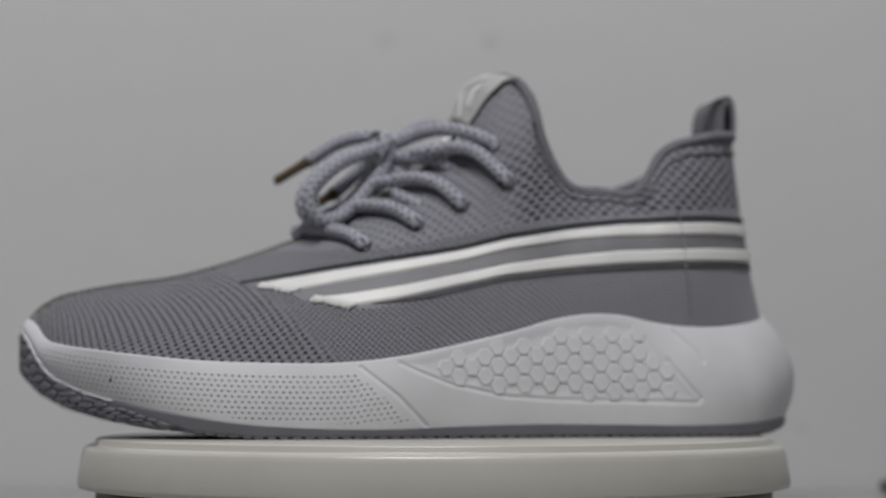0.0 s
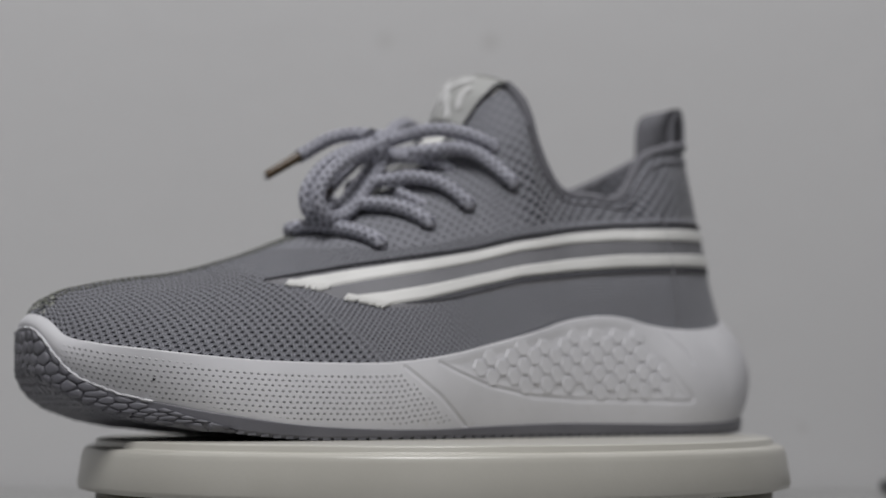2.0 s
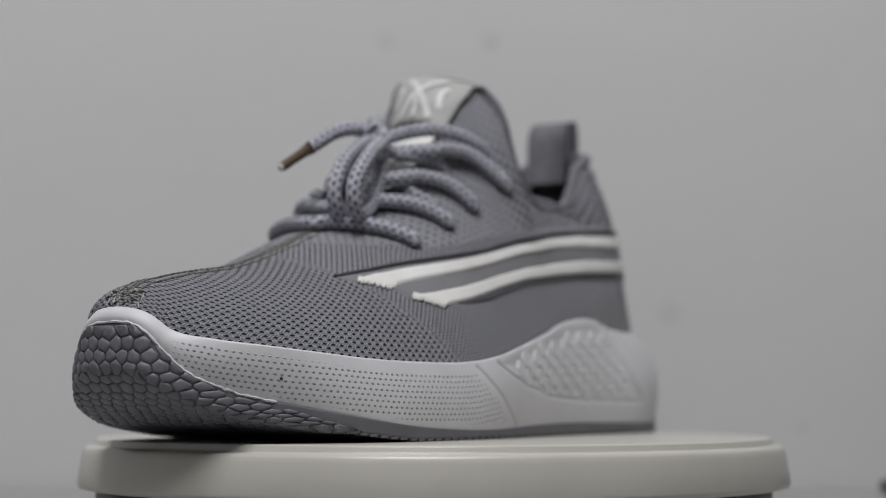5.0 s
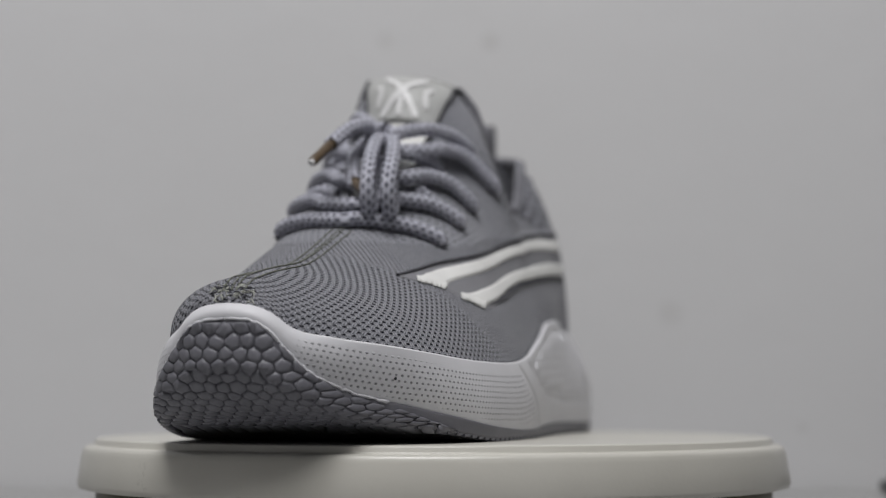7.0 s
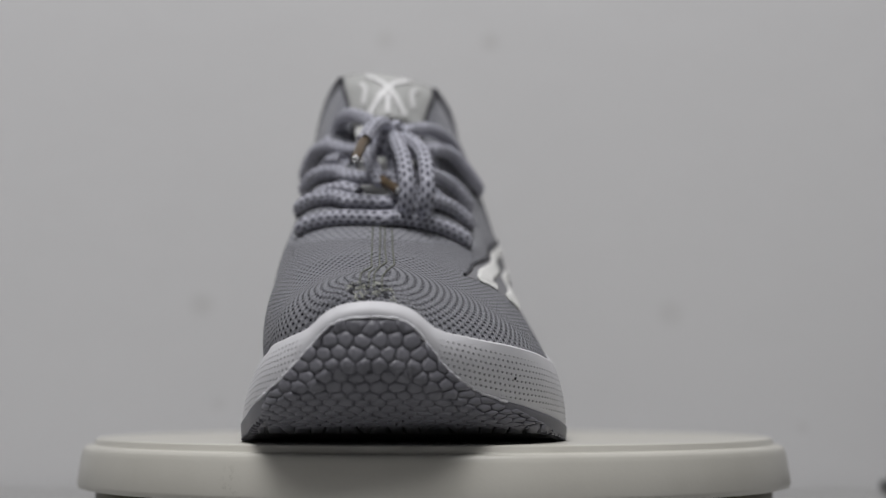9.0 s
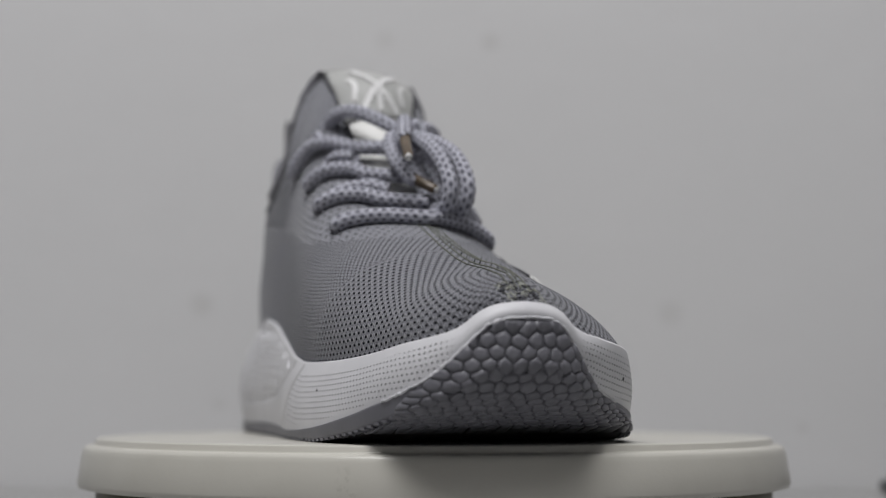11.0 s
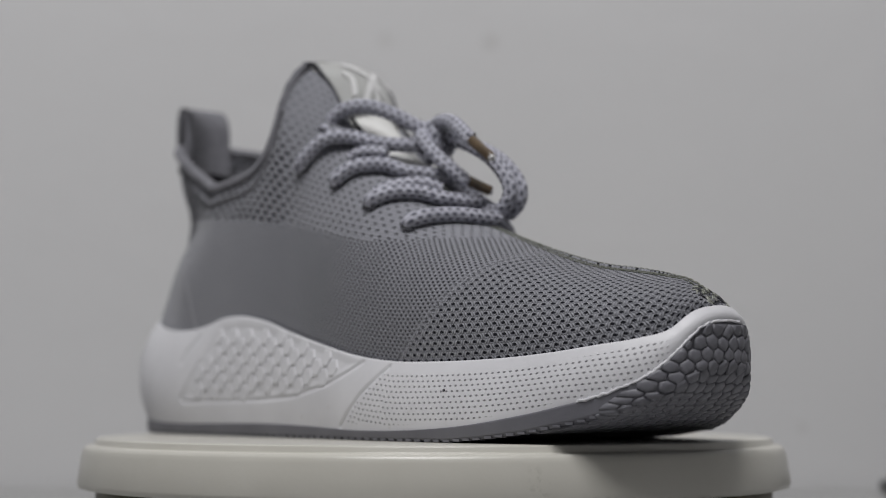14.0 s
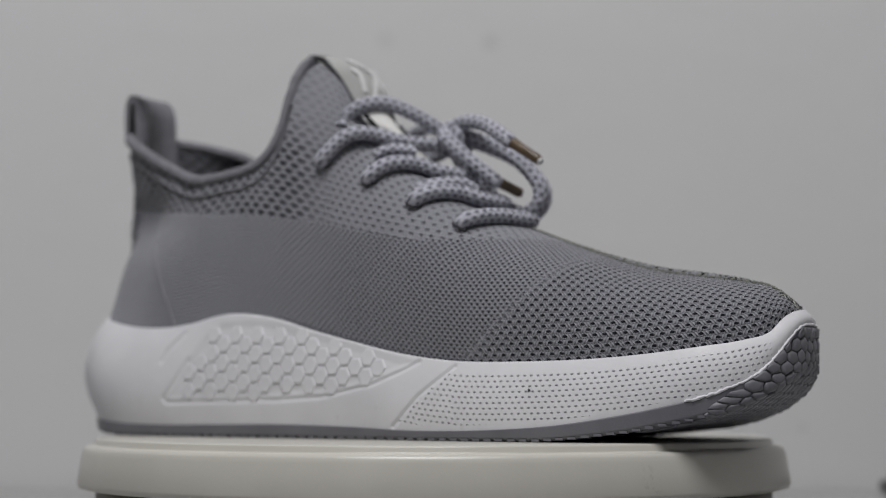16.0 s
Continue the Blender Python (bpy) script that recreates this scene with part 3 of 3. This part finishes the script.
def lugs():
    """Scale-like pads over the toe and the forward part of the tread, laid out by width and by length round the curl."""
    prof = np.array([(-.1490, .0385), (-.1500, .0340)] + [(u, z) for u, z in zip(Z_KEY, Z_LOW) if u < -.08])
    arc = np.concatenate([[0], np.cumsum(np.linalg.norm(np.diff(prof, axis=0), axis=1))])
    rows = int(np.searchsorted(STATIONS, -.05))
    C = OUT[:rows, 1:-1]
    N = np.cross(np.gradient(C, axis=0), np.gradient(C, axis=1))
    N /= np.linalg.norm(N, axis=2)[..., None] + 1e-12
    if np.mean(N[..., 2]) > 0:
        N = -N
    pts, nrm = C.reshape(-1, 3), N.reshape(-1, 3)
    flat = np.stack([pts[:, 1], np.interp(-pts[:, 2], -prof[:, 1], arc)], -1)
    rim = {-1: OUT[:rows, 1], 1: OUT[:rows, -2]}
    top = {}
    for sd, E in rim.items():
        q = np.interp(-E[:, 2], -prof[:, 1], arc)
        o = np.argsort(q)
        top[sd] = (q[o], E[o, 1])

    def margin(q):
        return float(np.interp(q, [.022, .045], [.0003, .008]))

    def span(q):
        return float(np.interp(q, *top[-1])) + margin(q), float(np.interp(q, *top[1])) - margin(q)

    def place(v, q):
        lo, hi = span(q)
        v = min(max(v, lo), hi)
        d = np.hypot(flat[:, 0] - v, flat[:, 1] - q)
        b = np.argpartition(d, 6)[:6]
        w = 1 / (d[b] + 1e-5)
        w /= w.sum()
        return w @ pts[b], w @ nrm[b]

    rng = random.Random(4)
    seeds = []
    q, r = .0040, 0
    while q < .056:
        lo, hi = span(q)
        for i in range(-15, 16):
            v = .0175 + (i + .5 * (r % 2)) * .0047
            if lo - .006 < v < hi + .006:
                seeds.append(Vector((v + rng.uniform(-.0009, .0009), q + rng.uniform(-.0007, .0007))))
        q += .0039
        r += 1
    for s in seeds:
        lo, hi = span(s.y)
        if not lo - .001 < s.x < hi + .001:
            continue
        poly = cell(s, [o for o in seeds if (o - s).length < .019])
        if len(poly) < 3:
            continue
        ctr = sum(poly, Vector((0, 0))) / len(poly)
        k = len(poly)
        rings = []
        for shrink, lift in ((.96, -.0004), (.93, .0003), (.83, .0007), (.5, .0009)):
            for p in poly:
                e = ctr + (p - ctr) * shrink
                x, n = place(e.x, max(e.y, .0022))
                rings.append(x + n * min(lift, max(x[2] - .0001, 0)))
        faces = []
        for j in range(3):
            for i in range(k):
                i2 = (i + 1) % k
                faces.append((j * k + i, j * k + i2, j * k + k + i2, j * k + k + i))
        faces.append(tuple(range(3 * k, 4 * k)))
        obj("tread_lug", rings, faces, RUBBER, outsole)


lugs()

# small teeth along the lower edge of the tread
for side, E in ((-1, edge(-1)), (1, edge(1))):
    N = outward(E, side)
    vs, fs = [], []
    run = np.concatenate([[0], np.cumsum(np.linalg.norm(np.diff(E, axis=0), axis=1))])
    for a in np.arange(.035, run[-1] - .004, .0042):
        f = int(np.interp(a, run, np.arange(N_S)))
        p, nn = E[f], N[f]
        tt = np.array([-nn[1], nn[0], 0])
        zb = low(p[0])
        if p[2] - zb < .0022:
            zt = zb + .0008
        else:
            zt = zb + .001
        b = len(vs)
        for dx in (-.0013, .0013):
            for dn, zz in ((-.003, zb), (.0002, zb + .0002), (.0002, zt), (-.003, zt)):
                q = p + tt * dx + nn * dn
                vs.append((q[0], q[1], zz))
        fs += [(b, b + 1, b + 2, b + 3), (b + 7, b + 6, b + 5, b + 4), (b, b + 4, b + 5, b + 1), (b + 1, b + 5, b + 6, b + 2), (b + 2, b + 6, b + 7, b + 3), (b, b + 3, b + 7, b + 4)]
    tagged(obj("edge_teeth", vs, fs, RUBBER, outsole, smooth=False), kind="stuff")

# ---- upper ----
for P, flip, label in ((KNIT_L, True, "grey knit side with two white stripes"), (KNIT_R, False, "plain grey perforated knit side")):
    uv = grid_uv(P).reshape(N_S, 60, 2)
    tip = uv.copy()
    tip[:, :, 0] += 1.0 - uv[:1, :, 0]
    uv[:, :, 0] = uv[:, 22:23, 0]
    seat = int(np.searchsorted(STATIONS, -.04))
    uv[seat:, :, 0] = uv[seat, :, 0] + (STATIONS[seat:, None] - STATIONS[seat])
    uv[:, :, 0] += 1.0 - uv[seat, :, 0]
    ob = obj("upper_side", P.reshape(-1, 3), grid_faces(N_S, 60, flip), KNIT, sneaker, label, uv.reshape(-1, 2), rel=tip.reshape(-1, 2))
    sol = ob.modifiers.new("thick", "SOLIDIFY")
    sol.thickness, sol.offset = 0.0018, -1
    if ob.data.polygons[20000].normal.y * (-1 if P is KNIT_L else 1) < 0:
        sol.offset = 1

DARK_LINE = [(-.0734, .0541), (-.0392, .0609), (-.0006, .0682), (.0192, .0728), (.0408, .0764), (.0632, .0788), (.0860, .0802), (.1255, .0823)]
BAND_LOW = [(-.0734, .0538), (-.0573, .0502), (-.0514, .0474), (-.0368, .0445), (-.0294, .0444), (-.0019, .0496), (.018, .053), (.0397, .0556), (.0611, .058), (.0841, .0592), (.1255, .06)]
S1_HIGH = [(-.0668, .0532), (-.0580, .0556), (-.0392, .0594), (-.0206, .0632), (-.0006, .0670), (.0192, .0712), (.0408, .0748), (.0632, .0772), (.0860, .0784), (.1255, .0806)]
S1_LOW = [(-.0668, .0530), (-.0545, .0514), (-.0405, .0546), (-.0206, .0587), (-.0006, .0628), (.0192, .0675), (.0408, .0708), (.0622, .0727), (.0860, .0736), (.1255, .0758)]
S2_HIGH = [(-.0495, .0484), (-.0405, .0501), (-.0206, .0542), (-.0006, .0586), (.0192, .0625), (.0397, .0654), (.0622, .0678), (.0851, .0688), (.1255, .0709)]
S2_LOW = [(-.0495, .0481), (-.0362, .0459), (-.0219, .0488), (-.0019, .0537), (.0180, .0580), (.0397, .0606), (.0611, .0625), (.0841, .0638), (.1255, .0655)]
# behind the front ends the stripes sag a little
for table in (DARK_LINE, S1_HIGH, S1_LOW, S2_HIGH, S2_LOW):
    table[:] = [(k, z - .0009 * float(np.interp(k, [-.055, -.02], [0, 1]))) for k, z in table]
strip("side_band", KNIT_L, NL, BAND_LOW, DARK_LINE, -.073, .1255, .0004, PANEL, sneaker, "smooth grey backing of the stripes", True)
strip("stripe", KNIT_L, NL, S1_LOW, S1_HIGH, -.0666, .1255, .0011, WHITE, sneaker, "white raised stripe with a frayed front end", True)
strip("stripe", KNIT_L, NL, S2_LOW, S2_HIGH, -.0493, .1255, .0011, WHITE, sneaker, "white raised stripe with a frayed front end", True)
# the shade in the groove below the lower stripe, laid on as a dark strip
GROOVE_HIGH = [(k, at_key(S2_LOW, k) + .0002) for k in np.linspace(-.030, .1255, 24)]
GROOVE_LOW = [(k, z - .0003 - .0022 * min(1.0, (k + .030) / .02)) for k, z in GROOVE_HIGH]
strip("stripe_groove", KNIT_L, NL, GROOVE_LOW, GROOVE_HIGH, -.0298, .1255, .0006, SHADE, sneaker, "dark grey strip painted as the shaded groove under the lower stripe", True)
tube("edging", [on(KNIT_L, NL, k, at_key(DARK_LINE, k), .0003) for k in np.linspace(-.073, .1255, 120)], .0007, INK, sneaker, "thin dark edging above the stripes", 6)

# frayed white threads at the slanted front ends of the stripes
rng = random.Random(7)
for (k0, z0), (k1, z1) in (((-.0668, .0531), (-.0545, .0514)), ((-.0495, .0483), (-.0362, .0459))):
    vs, fs = [], []
    for i in range(26):
        f = i / 25
        k, z = k0 + (k1 - k0) * f, z0 + (z1 - z0) * f
        ln = rng.uniform(.0006, .0019)
        p = [on(KNIT_L, NL, k + .0012, z + .0006, .0009), on(KNIT_L, NL, k - ln * .5, z - ln * .5, .0007), on(KNIT_L, NL, k - ln, z - ln * .8, .0004)]
        T = tube_points(p, [.0005, .00045, .0002], 5)
        b = len(vs)
        vs += [tuple(q) for q in T.reshape(-1, 3)]
        fs += grid_faces(3, 5, False, b, True)
    tagged(obj("frayed_edge", vs, fs, WHITE, sneaker), kind="stuff")

# heel seams
tube("heel_seam", [on(KNIT_L, NL, .0845 + .003 * f, .0395 + .042 * (1 - f), .0006) for f in np.linspace(0, 1, 20)], .00045, PALE, sneaker, "pale heel seam", 6)
tube("heel_seam", [on(KNIT_R, NR, .083 + .014 * f, .0405 + .03 * f, .0001) for f in np.linspace(0, 1, 20)], .0004, PALE, sneaker, "pale heel seam", 6)

# rolled collar
TL, TR = crest(-1), crest(1)
start = int(np.searchsorted(STATIONS, .0238))
ring = np.concatenate([TL[start:-1:4], TL[-1:], TR[start:-1:4][::-1]])
tube("collar_roll", ring, .0021, RIM, sneaker, "rolled grey ribbed collar edge", 10)
# a stitched line just below the roll
for P, N, T in ((KNIT_L, NL, TL), (KNIT_R, NR, TR)):
    pts = []
    for i in range(start + 10, N_S - 4, 6):
        c, n = P[i], N[i]
        d = np.cumsum(np.linalg.norm(np.diff(c[::-1], axis=0), axis=1))
        j = len(c) - 2 - int(np.searchsorted(d, .0062))
        pts.append(c[j] + n[j] * .0003)
    tube("collar_stitch", np.array(pts), .0006, RIM, sneaker, "raised stitch line under the collar", 6)

# seam down the middle of the toe: two rows of stitches on each side
def below_ridge(P, N, k, reach, lift):
    """The place of a side's surface at station k, so far down from the ridge."""
    c, n = column(P, k)[::-1], column(N, k)[::-1]
    d = np.concatenate([[0], np.cumsum(np.linalg.norm(np.diff(c, axis=0), axis=1))])
    return np.array([np.interp(reach, d, c[:, x] + n[:, x] * lift) for x in range(3)])


for P, N in ((KNIT_L, NL), (KNIT_R, NR)):
    for reach in (.0008, .0034):
        path = np.array([below_ridge(P, N, k, reach, .0002) for k in np.linspace(-.1435, -.046, 90)])
        a = np.concatenate([[0], np.cumsum(np.linalg.norm(np.diff(path, axis=0), axis=1))])
        vs, fs = [], []
        for s0 in np.arange(0, a[-1] - .003, .0025):
            seg = np.array([[np.interp(s0 + q, a, path[:, x]) for x in range(3)] for q in (0, .001, .002)])
            T = tube_points(seg, [.0002, .00034, .0002], 6)
            b = len(vs)
            vs += [tuple(q) for q in T.reshape(-1, 3)]
            fs += grid_faces(3, 6, False, b, True)
        tagged(obj("toe_stitching", vs, fs, THREAD, sneaker, "green-grey stitches down the toe seam"), kind="stuff")

# the knotted end of the toe seam, where threads show pale and dark
rng = random.Random(21)
for name, mat, count in (("toe_bartack", STRAW, 34), ("toe_bartack", INK, 34)):
    vs, fs = [], []
    for _ in range(count):
        P, N = (KNIT_L, NL) if rng.random() < .5 else (KNIT_R, NR)
        k, reach = rng.uniform(-.1452, -.1415), rng.uniform(0, .0065)
        pts = []
        for dk, dr in ((0, 0), (rng.uniform(-.0004, .0006), rng.uniform(.0005, .0011)), (rng.uniform(-.0006, .0012), rng.uniform(.0012, .0024))):
            pts.append(below_ridge(P, N, k + dk, reach + dr, .0003 if len(pts) == 1 else 0.0))
        T = tube_points(pts, [.00014, .00022, .00014], 5)
        b = len(vs)
        vs += [tuple(q) for q in T.reshape(-1, 3)]
        fs += grid_faces(3, 5, False, b, True)
    tagged(obj(name, vs, fs, mat, sneaker, "tangled thread ends at the toe seam"), kind="stuff")

# ---- tongue ----
i0, i1 = int(np.searchsorted(STATIONS, -.036)), int(np.searchsorted(STATIONS, .0226))


def tongue_grid(lo, hi, drop, m=24, grow=0.0):
    rows = []
    for i in range(lo, hi + 1, 2):
        a, b = TL[i], TR[i]
        wing = float(np.interp(STATIONS[i], [.006, .016], [0, .07]))
        t = np.linspace(-.01 - wing, 1.01 + wing, m)[:, None]
        row = a + (b - a) * t
        wide = np.linalg.norm(b - a)
        lift = (1 - (2 * t[:, 0] - 1)**2) * wide * float(np.interp(STATIONS[i], [-.036, -.005, .01, .0233], [.08, .18, .20, .10])) + drop
        row = row + np.array([-.75, 0, .66]) * lift[:, None]
        rows.append(row)
    if hi >= i1:
        # the free end stands a little above the knit
        rise = rows[-1] - rows[-3]
        rise = rise / (np.linalg.norm(rise, axis=1)[:, None] + 1e-9)
        for _ in range(2):
            rows.append(rows[-1] + (rise.mean(0) / np.linalg.norm(rise.mean(0))) * .0012)
    return np.array(rows)


tongue = grid_obj("tongue", tongue_grid(i0, i1, -.0012), LEATHER, sneaker, False, "white leather tongue")
tongue.modifiers.new("thick", "SOLIDIFY").thickness = 0.0016
j0 = int(np.searchsorted(STATIONS, .0045))
G = tongue_grid(j0, i1, .0004)
patch = grid_obj("tongue_patch", G, SILVER, sneaker, False, "silver-grey patch with a white emblem")
patch.modifiers.new("thick", "SOLIDIFY").thickness = 0.0006


tube("patch_edging", G[-1], .0004, OLIVE, patch, "thin olive edging of the patch", 6)
for side in (0, -1):
    tube("patch_edging", G[:, side], .0007, INK, patch, "dark side edging of the patch", 6)


def on_patch(x, y, lift=.0003):
    """x across, y up the patch, 0 to 1."""
    n, m, _ = G.shape
    f, g = y * (n - 1), (1 - x) * (m - 1)
    i, j = min(int(f), n - 2), min(int(g), m - 2)
    fi, gj = f - i, g - j
    q = G[i, j] * (1 - fi) * (1 - gj) + G[i + 1, j] * fi * (1 - gj) + G[i, j + 1] * (1 - fi) * gj + G[i + 1, j + 1] * fi * gj
    return q + np.array([-.75, 0, .66]) * lift


def bar(points, width):
    """A flat printed stroke on the patch."""
    pts = smooth_path(points, 6)
    vs = []
    for i, (x, y, _) in enumerate(pts):
        a, b = pts[max(i - 1, 0)], pts[min(i + 1, len(pts) - 1)]
        dx, dy = b[0] - a[0], (b[1] - a[1])
        ln = math.hypot(dx, dy) + 1e-9
        ox, oy = -dy / ln * width, dx / ln * width
        vs += [on_patch(x + ox, y + oy), on_patch(x + ox, y + oy, .0006), on_patch(x - ox, y - oy, .0006), on_patch(x - ox, y - oy)]
    n = len(pts)
    fs = grid_faces(n, 4, False, 0, True) + [(0, 1, 2, 3), tuple(4 * (n - 1) + q for q in (3, 2, 1, 0))]
    obj("emblem_bar", vs, fs, EMBLEM, patch, smooth=False)


# an abstract emblem of crossed strokes
bar([(.25, .70, 0), (.50, .40, 0), (.75, .06, 0)], .036)
bar([(.75, .70, 0), (.50, .40, 0), (.25, .06, 0)], .036)
bar([(.18, .52, 0), (.23, .40, 0), (.18, .20, 0)], .028)
bar([(.83, .52, 0), (.78, .40, 0), (.83, .20, 0)], .028)
bar([(.50, .30, 0), (.50, .20, 0), (.50, .06, 0)], .030)

for T in (TL, TR):
    k0 = int(np.searchsorted(STATIONS, -.004))
    tube("tongue_edging", T[k0:j0:2] + np.array([-.0012, 0, .0008]), .0008, INK, tongue, "dark edging of the tongue", 6)

# ---- pull tab ----
outer = smooth_path([(.1175, 0, .106), (.1230, 0, .1135), (.1235, 0, .1255), (.1215, 0, .1303), (.1185, 0, .1303), (.1150, 0, .1285), (.1128, 0, .1235), (.1122, 0, .115), (.1118, 0, .104)], 6) - np.array((.0034, .0066, .0005))
slit = smooth_path([(.1195, 0, .108), (.1214, 0, .114), (.1214, 0, .1245), (.1207, 0, .1278), (.1198, 0, .1275), (.1192, 0, .125), (.1190, 0, .120), (.1188, 0, .114), (.1190, 0, .108)], 6) - np.array((.0034, .0066, .0005))
n = len(outer)
vs = []
for v in (.0157, .0147, .0330, .0320):
    for p in outer:
        vs.append((p[0], v + p[1], p[2]))
for v in (.0150, .0327):
    for p in slit:
        vs.append((p[0], v + p[1], p[2]))
fs = grid_faces(2, n, False, n) + grid_faces(2, n, True, 4 * n)
for i in range(n - 1):
    fs.append((n + i + 1, n + i, 4 * n + i, 4 * n + i + 1))
    fs.append((2 * n + i, 2 * n + i + 1, 5 * n + i + 1, 5 * n + i))
obj("pull_tab", vs, fs, RIM, sneaker, "grey woven heel pull loop")

# ---- laces ----
LEFT = [(-.0300, .0678), (-.0140, .0758), (.0010, .0834), (.0195, .0924)]
RIGHT = [(-.0352, .0715), (-.0198, .0799), (-.0032, .0891), (.0166, .0966)]
R_LACE = .0026


def half_rung(P, N, T, k, z, to, over):
    """A lace's way from an eyelet over the knit to the ridge at station to."""
    pts = [on(P, N, k, z, -.001), on(P, N, k - .0006, z + .0008, .0019)]
    for f in (.3, .6, .85):
        q = k + (to - k) * f
        crest_z = float(np.interp(q, STATIONS, T[:, 2]))
        pts.append(on(P, N, q, min(z + (crest_z - z) * f**.9, crest_z - .0005), .0024 + over * f))
    return pts


for (kl, zl), (kr, zr), fwd, over in zip(LEFT, RIGHT, (.014, .019, .023, .031), (.0005, .0015, .0025, .0045)):
    k = (kl + kr) / 2 - fwd
    cl, cr = column(TL[:, None], k)[0], column(TR[:, None], k)[0]
    bulge = np.linalg.norm(cr - cl) * float(np.interp(k, [-.036, -.005, .01, .0233], [.08, .18, .20, .10]))
    mid = (cl + cr) / 2 + np.array([-.75, 0, .66]) * (bulge + .0026 + over * .6)
    hl, hr = half_rung(KNIT_L, NL, TL, kl, zl, k, over), half_rung(KNIT_R, NR, TR, kr, zr, k, over * .4)
    tube("lace", smooth_path(hl + [mid] + hr[::-1], 8), R_LACE, LACE, sneaker, "grey flecked round lace", 14)
    a0, a1, b0, b1 = hl[0], hl[1], hr[0], hr[1]
    for e0, e1 in ((a0, a1), (b0, b1)):
        nn = (e1 - e0) / np.linalg.norm(e1 - e0)
        T = np.cross(nn, (1, 0, 0))
        T /= np.linalg.norm(T)
        B = np.cross(nn, T)
        loop = [e0 + nn * .0012 + .0027 * (math.cos(w) * T + math.sin(w) * B) for w in np.linspace(0, 2 * math.pi, 20)]
        tube("eyelet", loop, .0006, INK, sneaker, "dark eyelet rim", 6)
# short crossing pieces that show between the rungs
for pts in ([(.0075, .0005, .0965), (.002, .002, .1005), (-.006, .006, .1025), (-.012, .011, .103)],
            [(-.006, -.003, .0825), (-.0105, -.001, .0855), (-.016, .003, .0885)],
            [(.001, .0405, .0985), (-.0035, .0385, .1005), (-.011, .034, .1)],
            [(-.016, .0445, .0845), (-.021, .041, .087), (-.028, .034, .088), (-.031, .028, .086)]):
    tube("lace", smooth_path(pts, 8), R_LACE * .95, LACE, sneaker, "grey flecked round lace", 12)
KNOT = (-.0135, .0158, .1085)
for pts in ([on(KNIT_L, NL, .0153, .1055, -.001), (.0185, -.0070, .1075), (.010, -.003, .1115), (.001, .003, .113), (-.006, .010, .1115), KNOT],
            [on(KNIT_R, NR, .0106, .1092, -.001), (.0165, .0372, .1125), (.0105, .0352, .1175), (.003, .031, .1185), (-.005, .0245, .115), KNOT]):
    tube("lace", smooth_path(pts, 9), R_LACE, LACE, sneaker, "grey flecked round lace", 14)
LOOPS = ([KNOT, (-.026, .0150, .1055), (-.0395, .0128, .0985), (-.0475, .0113, .0895), (-.0478, .0112, .0825), (-.0425, .0125, .0785), (-.034, .0138, .0825), (-.0255, .015, .0915), (-.0185, .0155, .1005), KNOT],
         [KNOT, (-.024, .0095, .1050), (-.0365, .0055, .0990), (-.0455, .0042, .0900), (-.0465, .0042, .0830), (-.0415, .0052, .0785), (-.033, .007, .0815), (-.025, .0095, .0895), (-.018, .0125, .0985), KNOT])
for pts in LOOPS:
    tube("lace_loop", smooth_path(pts, 9), R_LACE * 1.03, LACE, sneaker, "grey flecked bow loop", 14)
AG_A, TIP_A = np.array((-.0423, .0257, .1036)), np.array((-.0565, .0288, .0947))
AG_B, TIP_B = np.array((-.0345, .0210, .0905)), np.array((-.0425, .0139, .0855))
tube("lace", smooth_path([KNOT, (-.022, .0190, .1115), (-.0322, .0225, .1098), AG_A, AG_A * .9 + TIP_A * .1], 9), R_LACE, LACE, sneaker, "grey flecked round lace", 14)
tube("lace", smooth_path([KNOT, (-.0165, .0225, .1060), (-.0255, .0240, .0985), AG_B, AG_B * .85 + TIP_B * .15], 9), R_LACE, LACE, sneaker, "grey flecked round lace", 14)
coil = [np.array((-.0165, .0152, .1062)) + .0042 * np.array((.25 * math.sin(w), math.cos(w), 1.1 * math.sin(w))) + np.array((-.0006 * w, 0, 0)) for w in np.linspace(0, 2 * math.pi * 1.3, 40)]
tube("lace_knot", coil, R_LACE, LACE, sneaker, "grey flecked knot", 14)
for a, b in ((AG_A, TIP_A), (AG_B, TIP_B)):
    line = [a + (b - a) * f for f in (0, .04, .3, .6, .9, .97, 1)]
    tip = tube("lace_tip", line, [.0019, .0020, .0019, .0018, .0018, .0016, .0009], COPPER, sneaker, "brown plastic lace tip", 12)
    tube("tip_end", [b - (b - a) * .03, b + (b - a) * .03], [.0015, .0010], CLEAR, tip, "clear end", 10)

# two specks of dirt in the pin holes
for P, N, k, z in ((MID_L, ML_N, -.118, .0201), (MID_R, MR_N, -.0675, .0165)):
    tube("dirt_speck", [on(P, N, k, z, -.0004), on(P, N, k, z, .0002)], .0005, INK, wall_l if P is MID_L else wall_r, "dark speck", 8)

# ---- beside the turntable ----
tagged(slab("power_brick", .198, .258, .10, .16, -.0294, -.0222, BLACK, bevel=.006), "black rounded plastic block on the tabletop", "power brick")


def motions():
    rows = [(float(t), pose(0, 0, 0, 0, 0, TURN + SPIN * t) @ pose(*SEAT, 0)) for t in range(17)]
    walk(sneaker, rows)
    walk(platter, [(float(t), pose(0, 0, 0, 0, 0, SPIN * t)) for t in range(17)])


motions()
